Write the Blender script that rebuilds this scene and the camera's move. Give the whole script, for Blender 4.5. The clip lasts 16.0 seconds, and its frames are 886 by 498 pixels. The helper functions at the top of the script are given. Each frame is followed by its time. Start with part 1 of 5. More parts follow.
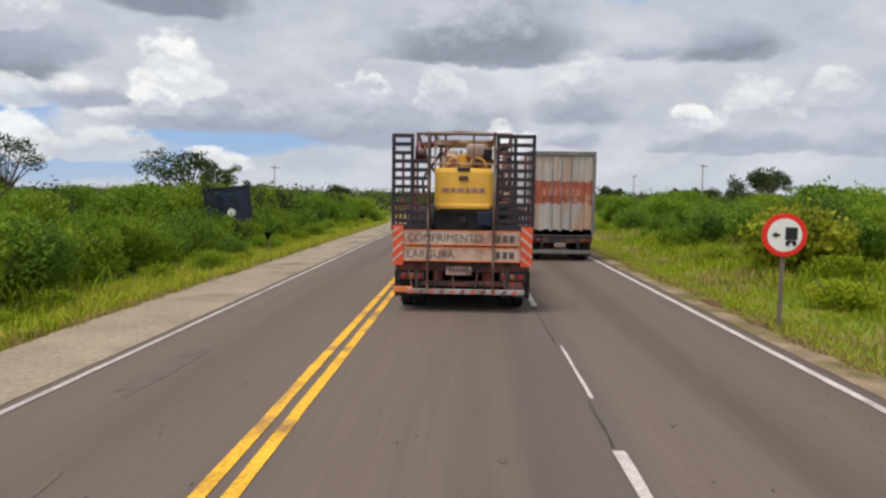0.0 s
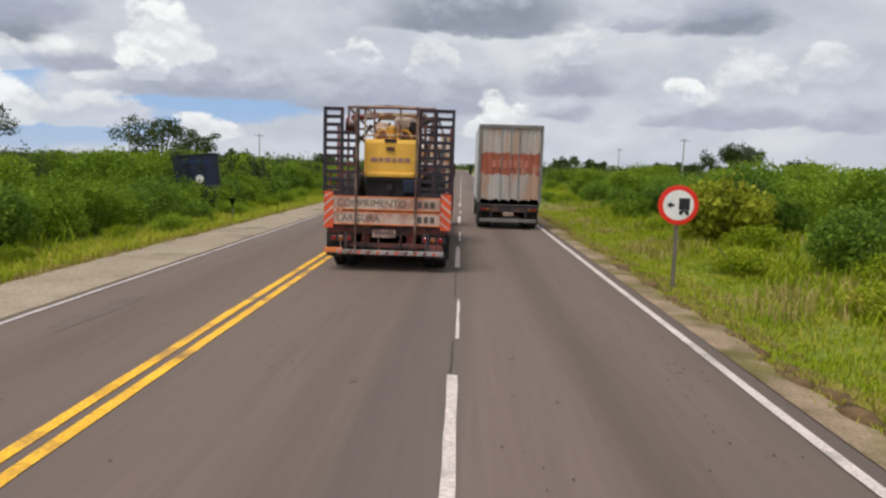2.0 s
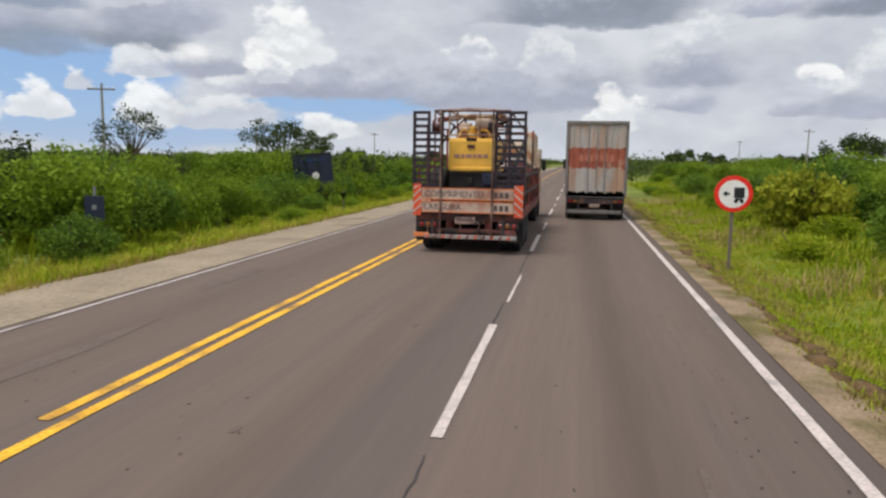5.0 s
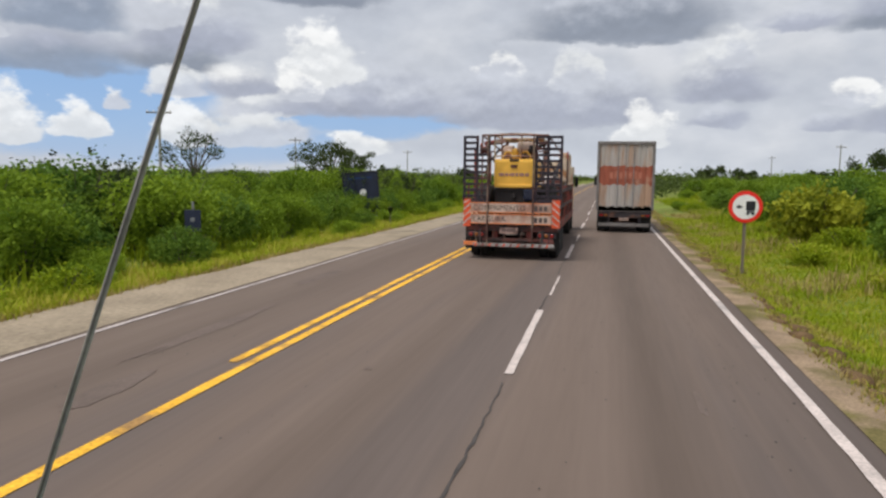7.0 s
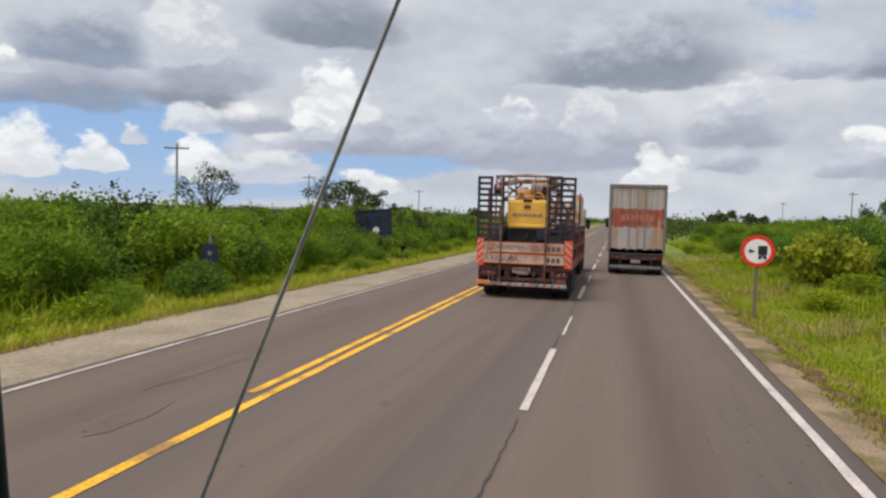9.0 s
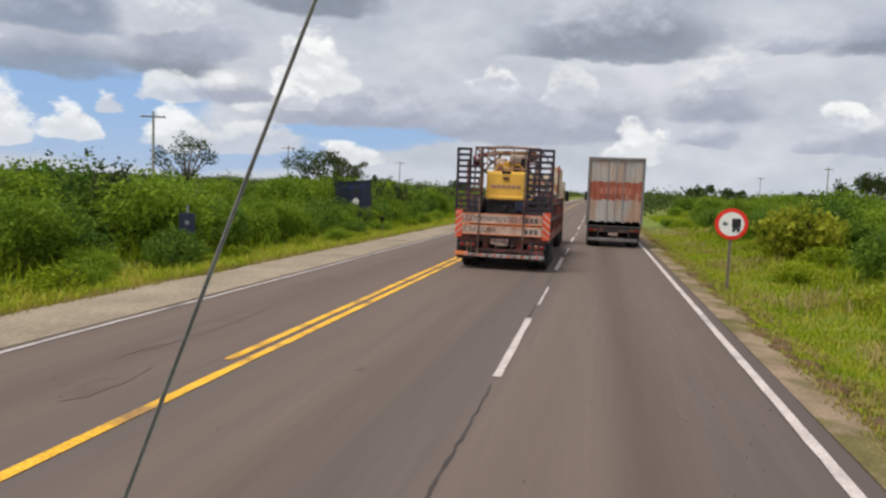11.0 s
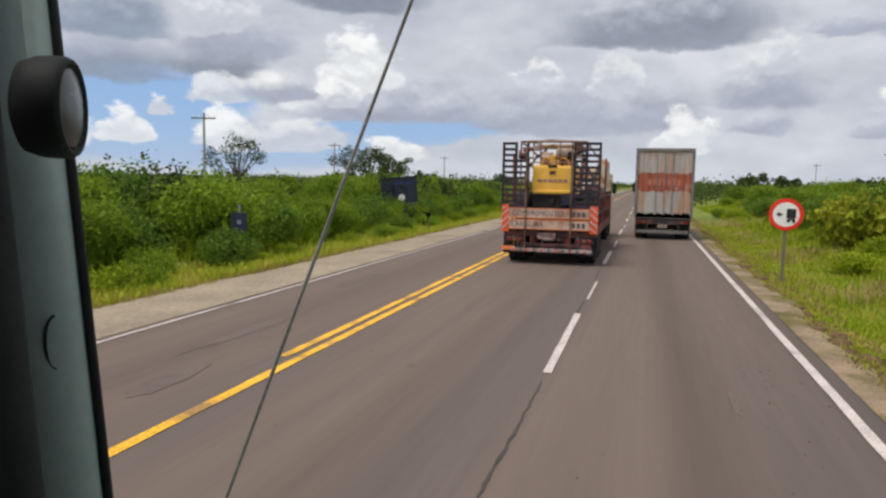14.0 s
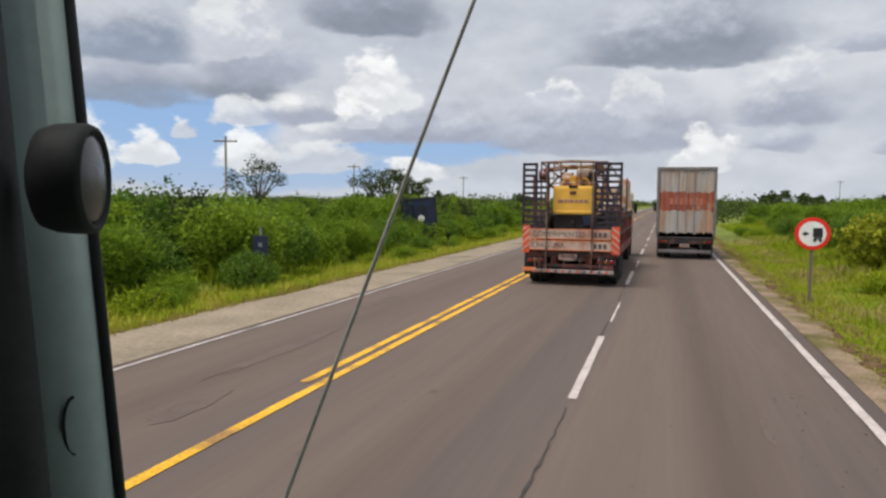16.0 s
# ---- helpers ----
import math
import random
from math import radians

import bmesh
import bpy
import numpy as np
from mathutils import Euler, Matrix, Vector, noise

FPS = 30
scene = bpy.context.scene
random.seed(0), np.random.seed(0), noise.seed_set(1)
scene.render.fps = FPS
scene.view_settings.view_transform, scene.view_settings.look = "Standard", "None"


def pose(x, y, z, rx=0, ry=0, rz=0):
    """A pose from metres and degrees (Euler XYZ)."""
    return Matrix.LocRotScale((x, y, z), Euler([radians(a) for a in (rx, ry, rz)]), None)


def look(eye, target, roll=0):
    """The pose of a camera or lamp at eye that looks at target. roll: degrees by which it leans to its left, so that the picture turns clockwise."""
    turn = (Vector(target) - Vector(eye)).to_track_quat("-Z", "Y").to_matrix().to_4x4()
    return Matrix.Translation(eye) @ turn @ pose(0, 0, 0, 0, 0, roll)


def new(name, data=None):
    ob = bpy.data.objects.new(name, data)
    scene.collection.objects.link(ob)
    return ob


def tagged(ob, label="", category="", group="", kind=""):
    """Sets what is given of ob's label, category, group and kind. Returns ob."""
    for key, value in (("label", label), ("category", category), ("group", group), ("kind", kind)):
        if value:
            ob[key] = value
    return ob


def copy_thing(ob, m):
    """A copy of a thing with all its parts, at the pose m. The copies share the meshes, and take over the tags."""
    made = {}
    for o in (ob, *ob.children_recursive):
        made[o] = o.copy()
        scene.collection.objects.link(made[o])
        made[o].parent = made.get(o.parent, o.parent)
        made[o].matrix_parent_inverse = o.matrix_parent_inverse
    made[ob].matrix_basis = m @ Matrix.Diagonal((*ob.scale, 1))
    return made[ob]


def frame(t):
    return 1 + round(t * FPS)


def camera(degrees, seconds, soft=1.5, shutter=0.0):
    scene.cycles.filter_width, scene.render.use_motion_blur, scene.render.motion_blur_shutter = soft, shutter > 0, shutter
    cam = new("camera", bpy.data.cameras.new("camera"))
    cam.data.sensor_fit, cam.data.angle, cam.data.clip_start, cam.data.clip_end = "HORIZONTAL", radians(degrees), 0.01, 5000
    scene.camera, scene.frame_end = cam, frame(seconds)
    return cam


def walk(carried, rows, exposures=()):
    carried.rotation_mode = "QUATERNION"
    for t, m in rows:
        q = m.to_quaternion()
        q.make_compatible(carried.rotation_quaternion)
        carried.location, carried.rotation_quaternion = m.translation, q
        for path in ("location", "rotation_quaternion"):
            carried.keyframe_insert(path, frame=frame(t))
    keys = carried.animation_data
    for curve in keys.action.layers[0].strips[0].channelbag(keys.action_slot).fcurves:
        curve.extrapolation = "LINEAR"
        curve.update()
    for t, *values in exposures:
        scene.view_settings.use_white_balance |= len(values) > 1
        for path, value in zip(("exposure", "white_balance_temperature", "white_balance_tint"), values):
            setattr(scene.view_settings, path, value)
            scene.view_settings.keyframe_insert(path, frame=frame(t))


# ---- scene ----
cam = camera(64.19, 16.0, soft=2.5)


def aim(x, y, z, pitch, yaw, roll):
    return pose(x, y, z, 90 + pitch, 0, -yaw) @ pose(0, 0, 0, 0, 0, roll)


walk(cam, [
    (0.0, aim(2.05, -14.9, 2.48, -4.35, -2.18, 0.8)),
    (0.5, aim(2.43, -15.22, 2.48, -4.83, -0.92, 1.24)),
    (1.0, aim(2.87, -15.62, 2.48, -5.39, 0.25, 0.62)),
    (1.5, aim(3.22, -15.98, 2.48, -5.8, -0.06, -0.99)),
    (2.0, aim(3.57, -16.3, 2.48, -6.67, -1.3, 1.67)),
    (2.5, aim(3.9, -16.58, 2.468, -7.41, -3.08, 3.11)),
    (3.0, aim(4.12, -16.82, 2.455, -7.67, -4.18, 2.68)),
    (3.5, aim(4.35, -17.12, 2.442, -7.92, -5.36, 2.11)),
    (4.0, aim(4.61, -17.53, 2.43, -7.84, -6.3, 0.94)),
    (4.5, aim(4.69, -18.05, 2.455, -7.34, -8.17, 0.44)),
    (5.0, aim(4.68, -18.57, 2.48, -7.19, -10.49, 0.9)),
    (7.5, aim(4.676, -21.698, 2.528, -4.98, -13.23, 0.67)),
    (8.0, aim(4.673, -21.725, 2.540, -4.05, -13.59, 0.74)),
    (8.5, aim(4.685, -21.714, 2.522, -3.69, -13.64, 1.03)),
    (9.0, aim(4.618, -21.649, 2.495, -2.70, -13.75, 1.75)),
    (9.5, aim(4.707, -21.632, 2.446, -3.03, -12.74, 1.20)),
    (12.0, aim(4.696, -21.770, 2.490, -5.64, -12.00, 2.59)),
    (12.5, aim(4.580, -21.686, 2.538, -5.76, -12.54, 2.33)),
    (13.0, aim(4.715, -21.823, 2.525, -5.63, -14.99, 2.26)),
    (13.5, aim(4.617, -21.702, 2.506, -5.58, -15.26, 1.57)),
    (14.0, aim(4.682, -21.798, 2.504, -5.45, -15.81, 1.05)),
    (14.5, aim(4.679, -21.755, 2.518, -5.40, -16.02, 0.38)),
    (15.0, aim(4.621, -21.735, 2.536, -5.40, -16.09, 1.22)),
    (15.5, aim(4.720, -21.858, 2.519, -4.82, -17.23, 1.01)),
    (16.0, aim(4.624, -21.731, 2.556, -3.88, -17.40, 0.58)),
])

# ---- light: high sun on the left, a little behind, softened by broken cumulus ----
SUN_ELEV, SUN_AZ = radians(69), radians(-140)      # azimuth from +y towards +x
sun = new("sun", bpy.data.lights.new("sun", "SUN"))
sun.data.energy, sun.data.angle, sun.data.color = 2.85, radians(22.0), (1.0, 0.965, 0.895)
sun_from = Vector((math.sin(SUN_AZ) * math.cos(SUN_ELEV), math.cos(SUN_AZ) * math.cos(SUN_ELEV), math.sin(SUN_ELEV)))
sun.matrix_world = look(sun_from * 60, (0, 0, 0))

world = bpy.data.worlds.new("world")
scene.world = world
world.use_nodes = True
wt = world.node_tree
wt.nodes.clear()


def wnode(kind, **sets):
    n = wt.nodes.new(kind)
    for key, value in sets.items():
        n.inputs[key].default_value = value
    return n


def wmath(op, a, b=None, c=None, clamp=False):
    n = wt.nodes.new("ShaderNodeMath")
    n.operation, n.use_clamp = op, clamp
    for k, v in enumerate((a, b, c)):
        if v is None:
            continue
        if isinstance(v, (int, float)):
            n.inputs[k].default_value = v
        else:
            wt.links.new(v, n.inputs[k])
    return n.outputs[0]


def wramp(fac, stops):
    n = wt.nodes.new("ShaderNodeValToRGB")
    while len(n.color_ramp.elements) < len(stops):
        n.color_ramp.elements.new(0.5)
    for e, (p, col) in zip(n.color_ramp.elements, stops):
        e.position, e.color = p, (*col, 1) if len(col) == 3 else col
    wt.links.new(fac, n.inputs[0])
    return n.outputs[0]


def wmix(fac, a, b):
    n = wt.nodes.new("ShaderNodeMix")
    n.data_type = "RGBA"
    for k, v in ((0, fac), (6, a), (7, b)):
        if isinstance(v, (int, float)):
            n.inputs[k].default_value = v
        elif isinstance(v, tuple):
            n.inputs[k].default_value = (*v, 1)
        else:
            wt.links.new(v, n.inputs[k])
    return n.outputs[2]


sky = wt.nodes.new("ShaderNodeTexSky")
sky.sky_type, sky.sun_disc, sky.sun_elevation, sky.sun_rotation = "NISHITA", False, SUN_ELEV, -SUN_AZ
sky.air_density, sky.dust_density, sky.ozone_density = 1.0, 0.6, 1.0
where = wt.nodes.new("ShaderNodeTexCoord")
sep = wt.nodes.new("ShaderNodeSeparateXYZ")
wt.links.new(where.outputs["Generated"], sep.inputs[0])
dx, dy, dz = sep.outputs
up = wmath("MAXIMUM", dz, 0.0)
# compass bearing from the road's direction and height above the horizon, in degrees
bearing = wmath("MULTIPLY", wmath("ARCTAN2", dx, dy), 57.2958)
height = wmath("MULTIPLY", wmath("ARCSINE", dz), 57.2958)


def sky_noise(sx, sz, shift, detail, rough, dist=0.0, lift=0.0):
    """Noise over the dome, stretched level like cloud layers."""
    mp = wt.nodes.new("ShaderNodeMapping")
    mp.inputs["Scale"].default_value = (sx, sx, sz)
    mp.inputs["Location"].default_value = (shift, shift * 0.7, shift * 1.3 + lift)
    wt.links.new(where.outputs["Generated"], mp.inputs[0])
    n = wnode("ShaderNodeTexNoise", Scale=1.0, Detail=detail, Roughness=rough, Distortion=dist)
    wt.links.new(mp.outputs[0], n.inputs["Vector"])
    return n.outputs["Fac"]


curl_a = wmath("MULTIPLY", wmath("SUBTRACT", sky_noise(9, 17, 3.0, 5, 0.58), 0.5), 5.0)
curl_h = wmath("MULTIPLY", wmath("SUBTRACT", sky_noise(10, 19, 8.0, 5, 0.58), 0.5), 2.4)
bearing_c, height_c = wmath("ADD", bearing, curl_a), wmath("ADD", height, curl_h)
puff = sky_noise(24, 36, 15.0, 5, 0.58)


def puffs(blobs):
    """The strongest of several soft ovals (bearing, height, half width, half height) on the curled dome."""
    total = None
    for ba, bh, w, h in blobs:
        u = wmath("MULTIPLY", wmath("SUBTRACT", bearing_c, ba), 1.0 / w)
        v = wmath("MULTIPLY", wmath("SUBTRACT", height_c, bh), 1.0 / h)
        d = wmath("SUBTRACT", 1.0, wmath("ADD", wmath("MULTIPLY", u, u), wmath("MULTIPLY", v, v)))
        total = d if total is None else wmath("MAXIMUM", total, d)
    return total


def edge(field, lo, hi, jag):
    r = wt.nodes.new("ShaderNodeMapRange")
    r.interpolation_type = "SMOOTHSTEP"
    r.inputs["From Min"].default_value, r.inputs["From Max"].default_value = lo, hi
    wt.links.new(wmath("ADD", field, wmath("MULTIPLY", wmath("SUBTRACT", puff, 0.5), jag)), r.inputs["Value"])
    return r.outputs[0]


layer = sky_noise(5.0, 13.0, 1.0, 8, 0.58, 0.3)
bulk = sky_noise(7.5, 13.0, 21.0, 6, 0.52, 0.1)
sheet = wramp(bulk, [(0.30, (0.49, 0.525, 0.60)), (0.44, (0.545, 0.58, 0.65)), (0.56, (0.60, 0.63, 0.69)), (0.70, (0.68, 0.70, 0.745))])
# heaps of cloud are lighter where they thin out upwards, darker at their bases
heap = wmath("SUBTRACT", bulk, sky_noise(7.5, 13.0, 21.0, 6, 0.52, 0.1, 0.22))
tuft = wmath("SUBTRACT", puff, sky_noise(24, 36, 15.0, 5, 0.58, 0.0, 0.28))
relief = wmath("ADD", wmath("ADD", wmath("MULTIPLY", heap, 0.5), wmath("MULTIPLY", tuft, 0.34)), 1.0)


calm = wmath("ADD", wmath("MULTIPLY", heap, 0.3), 1.0)


def shaded(col, by=relief):
    n = wt.nodes.new("ShaderNodeVectorMath")
    n.operation = "SCALE"
    if isinstance(col, tuple):
        n.inputs[0].default_value = col
    else:
        wt.links.new(col, n.inputs[0])
    wt.links.new(by, n.inputs["Scale"])
    return n.outputs[0]


sheet = shaded(sheet, calm)
gaps = edge(layer, 0.66, 0.82, 0.25)
blue_sky = wt.nodes.new("ShaderNodeVectorMath")
blue_sky.operation = "SCALE"
blue_sky.inputs["Scale"].default_value = 0.075
wt.links.new(sky.outputs[0], blue_sky.inputs[0])
clear = wmix(0.72, blue_sky.outputs[0], (0.27, 0.49, 0.88))
air = wmix(wmath("MULTIPLY", gaps, 0.7), sheet, clear)
open_air = puffs([(-38, 5.2, 8.0, 3.0), (-18.5, 4.2, 8.0, 1.4), (-33, 2.3, 14, 1.8), (-58, 8, 9, 4), (-46, 6.0, 5, 1.6)])
air = wmix(wmath("MULTIPLY", edge(open_air, -0.25, 0.55, 0.9), 0.92), air, clear)
billow = wmath("MULTIPLY", wmath("SUBTRACT", puff, 0.5), 2.1)


def cumulus(air, b, base, w, tall, dark, light, cover=0.9):
    """One heap of cloud over the bearing b: flat grey base, billowing top that turns lighter upwards and towards the sun."""
    u = wmath("MULTIPLY", wmath("SUBTRACT", bearing_c, b), 1.0 / w)
    v = wmath("MULTIPLY", wmath("SUBTRACT", height_c, base), 1.0 / tall)
    v2 = wmath("MAXIMUM", v, wmath("MULTIPLY", v, -max(3.2, 1.5 * tall)))
    d = wmath("SUBTRACT", 1.0, wmath("ADD", wmath("MULTIPLY", u, u), wmath("MULTIPLY", v2, v2)))
    crisp = dark[0] > 0.5
    mask = wmath("MULTIPLY", edge(d, -0.12, 0.42, 2.0) if crisp else edge(d, -0.3, 0.8, 0.85), cover)
    t = wmath("ADD", wmath("SUBTRACT", v, wmath("MULTIPLY", u, 0.16)), wmath("MULTIPLY", billow, 1.0 if crisp else 0.35))
    r = wt.nodes.new("ShaderNodeMapRange")
    r.interpolation_type = "SMOOTHSTEP"
    r.inputs["From Min"].default_value, r.inputs["From Max"].default_value = 0.08, 0.72
    wt.links.new(t, r.inputs["Value"])
    return wmix(mask, air, shaded(wmix(r.outputs[0], dark, light)))


STORM, DEEP, SLATE, PEARL, CREAM, BRIGHT = (0.25, 0.285, 0.355), (0.275, 0.33, 0.43), (0.395, 0.425, 0.52), (0.585, 0.615, 0.685), (0.77, 0.79, 0.81), (0.95, 0.955, 0.95)
HIGH = [
    (-31.6, 9.6, 4.1, 3.7, SLATE, PEARL), (-34.4, 11.0, 3.6, 5.5, PEARL, CREAM), (-33.6, 8.1, 4.6, 2.4, STORM, SLATE),
    (-41.5, 7.2, 5.6, 3.2, DEEP, SLATE), (-40.6, 10.6, 4.6, 5.5, DEEP, PEARL), (-23.1, 13.4, 5.8, 5.1, STORM, SLATE), (0.6, 10.7, 8.8, 7.3, STORM, PEARL),
    (-45.4, 9.2, 1.3, 1.5, PEARL, BRIGHT), (18.9, 10.6, 4.4, 2.6, STORM, SLATE), (13.2, 10.9, 2.5, 1.4, SLATE, PEARL),
]
MIDDLE = [
    (-33.6, 6.0, 2.5, 2.0, PEARL, CREAM), (-28.8, 6.3, 3.3, 2.3, SLATE, BRIGHT), (-26.8, 4.7, 3.4, 1.8, PEARL, CREAM), (-18.4, 5.4, 6.6, 4.2, SLATE, PEARL), (-22.0, 5.0, 5.1, 3.4, SLATE, PEARL),
    (-15.5, 5.1, 2.8, 2.6, SLATE, PEARL), (-22.5, 7.6, 3.3, 4.4, CREAM, BRIGHT), (-24.6, 6.2, 2.2, 2.0, PEARL, BRIGHT),
    (-7.5, 4.4, 7.4, 5.5, SLATE, PEARL), (0.4, 4.8, 3.6, 4.2, SLATE, PEARL), (-2.7, 7.2, 1.9, 2.6, PEARL, CREAM),
    (-8.6, 8.0, 1.6, 1.9, PEARL, BRIGHT), (7.8, 4.3, 2.4, 1.5, SLATE, PEARL), (8.1, 6.3, 3.9, 4.5, SLATE, CREAM),
    (9.0, 8.6, 2.0, 2.2, PEARL, CREAM),
]
RIGHT_SIDE = [
    (21.6, 5.3, 3.8, 3.8, PEARL, CREAM), (21.5, 3.7, 4.6, 1.6, SLATE, SLATE), (16.1, 5.5, 1.7, 1.7, PEARL, BRIGHT),
    (28.0, 3.5, 3.1, 2.8, SLATE, PEARL), (15.8, 3.7, 2.0, 1.2, SLATE, PEARL), (26.7, 7.2, 2.1, 2.4, PEARL, CREAM),
]
LOW = [
    (-19.7, 1.9, 2.6, 1.5, CREAM, BRIGHT), (2.8, 2.7, 2.6, 3.3, CREAM, BRIGHT), (-44.1, 2.6, 2.5, 3.4, CREAM, BRIGHT),
    (-40.2, 2.9, 1.5, 2.4, CREAM, BRIGHT), (-37.5, 5.0, 1.1, 1.3, PEARL, BRIGHT), (-32.8, 2.7, 2.6, 2.7, CREAM, BRIGHT),
    (-27.3, 2.8, 4.2, 2.0, PEARL, CREAM),
]
for spot in HIGH + MIDDLE + RIGHT_SIDE + LOW:
    air = cumulus(air, *spot)
# pale band towards the horizon
low = wmath("POWER", wmath("SUBTRACT", 1.0, up, clamp=True), 26.0)
air = wmix(wmath("MULTIPLY", low, 0.5), air, (0.62, 0.665, 0.73))
back = wnode("ShaderNodeBackground", Strength=1.0)
wt.links.new(air, back.inputs[0])
wout = wt.nodes.new("ShaderNodeOutputWorld")
wt.links.new(back.outputs[0], wout.inputs[0])


# ---- materials ----
def mat(name, color, rough=0.6, metal=0.0, vary=0.25, scale=6.0, fine=0.15, bump=0.0, stain=None, stain_at=0.62, island=0.0, spec=0.4, obj_random=0.0, stretch=(1, 1, 1), tracks=()):
    """A painted, worn or grained surface: two scales of noise on the base colour, noise on the roughness, bump; stain: a second colour in patches."""
    m = bpy.data.materials.new(name)
    m.use_nodes = True
    nt = m.node_tree
    b = nt.nodes["Principled BSDF"]
    b.inputs["Metallic"].default_value = metal
    b.inputs["Specular IOR Level"].default_value = spec
    tc = nt.nodes.new("ShaderNodeTexCoord")
    mp = nt.nodes.new("ShaderNodeMapping")
    mp.inputs["Scale"].default_value = stretch
    nt.links.new(tc.outputs["Object"], mp.inputs[0])

    def noise_fac(sc, detail=5.0):
        n = nt.nodes.new("ShaderNodeTexNoise")
        n.inputs["Scale"].default_value, n.inputs["Detail"].default_value = sc, detail
        nt.links.new(mp.outputs[0], n.inputs["Vector"])
        return n.outputs["Fac"]

    def mul(a, col_sock, lo, hi):
        r = nt.nodes.new("ShaderNodeMapRange")
        r.inputs["From Min"].default_value, r.inputs["From Max"].default_value = 0.25, 0.75
        r.inputs["To Min"].default_value, r.inputs["To Max"].default_value = lo, hi
        nt.links.new(a, r.inputs["Value"])
        s = nt.nodes.new("ShaderNodeVectorMath")
        s.operation = "SCALE"
        nt.links.new(col_sock, s.inputs[0])
        nt.links.new(r.outputs[0], s.inputs["Scale"])
        return s.outputs[0]

    rgb = nt.nodes.new("ShaderNodeRGB")
    rgb.outputs[0].default_value = (*color, 1)
    col = rgb.outputs[0]
    if stain:
        st = noise_fac(scale * 0.55, 8.0)
        rp = nt.nodes.new("ShaderNodeMapRange")
        rp.inputs["From Min"].default_value, rp.inputs["From Max"].default_value = stain_at - 0.06, stain_at + 0.06
        nt.links.new(st, rp.inputs["Value"])
        mx = nt.nodes.new("ShaderNodeMix")
        mx.data_type = "RGBA"
        mx.inputs[7].default_value = (*stain, 1)
        nt.links.new(rp.outputs[0], mx.inputs[0])
        nt.links.new(col, mx.inputs[6])
        col = mx.outputs[2]
    if vary:
        col = mul(noise_fac(scale), col, 1 - vary, 1 + vary)
    if fine:
        col = mul(noise_fac(scale * 14, 3.0), col, 1 - fine, 1 + fine)
    for tx, tw, dark in tracks:
        # oil-darkened band down the middle of a lane
        sx = nt.nodes.new("ShaderNodeSeparateXYZ")
        nt.links.new(tc.outputs["Object"], sx.inputs[0])
        wob = nt.nodes.new("ShaderNodeMath")
        wob.operation = "MULTIPLY_ADD"
        wob.inputs[1].default_value = 0.9
        nt.links.new(noise_fac(0.9), wob.inputs[0])
        nt.links.new(sx.outputs[0], wob.inputs[2])
        cmp_ = nt.nodes.new("ShaderNodeMath")
        cmp_.operation = "SUBTRACT"
        cmp_.inputs[1].default_value = tx + 0.45
        nt.links.new(wob.outputs[0], cmp_.inputs[0])
        ab = nt.nodes.new("ShaderNodeMath")
        ab.operation = "ABSOLUTE"
        nt.links.new(cmp_.outputs[0], ab.inputs[0])
        mr = nt.nodes.new("ShaderNodeMapRange")
        mr.interpolation_type = "SMOOTHSTEP"
        mr.inputs["From Min"].default_value, mr.inputs["From Max"].default_value = 0.0, tw
        mr.inputs["To Min"].default_value, mr.inputs["To Max"].default_value = dark, 1.0
        nt.links.new(ab.outputs[0], mr.inputs["Value"])
        sc = nt.nodes.new("ShaderNodeVectorMath")
        sc.operation = "SCALE"
        nt.links.new(col, sc.inputs[0])
        nt.links.new(mr.outputs[0], sc.inputs["Scale"])
        col = sc.outputs[0]
    if island:
        g = nt.nodes.new("ShaderNodeNewGeometry")
        col = mul(g.outputs["Random Per Island"], col, 1 - island, 1 + island)
    if obj_random:
        oi = nt.nodes.new("ShaderNodeObjectInfo")
        col = mul(oi.outputs["Random"], col, 1 - obj_random, 1 + obj_random)
    nt.links.new(col, b.inputs["Base Color"])
    rr = nt.nodes.new("ShaderNodeMapRange")
    rr.inputs["To Min"].default_value, rr.inputs["To Max"].default_value = max(0.03, rough - 0.12), min(1, rough + 0.12)
    nt.links.new(noise_fac(scale * 2.3), rr.inputs["Value"])
    nt.links.new(rr.outputs[0], b.inputs["Roughness"])
    if bump:
        bp = nt.nodes.new("ShaderNodeBump")
        bp.inputs["Strength"].default_value, bp.inputs["Distance"].default_value = bump, 0.02
        nt.links.new(noise_fac(scale * 9, 6.0), bp.inputs["Height"])
        nt.links.new(bp.outputs[0], b.inputs["Normal"])
    return m


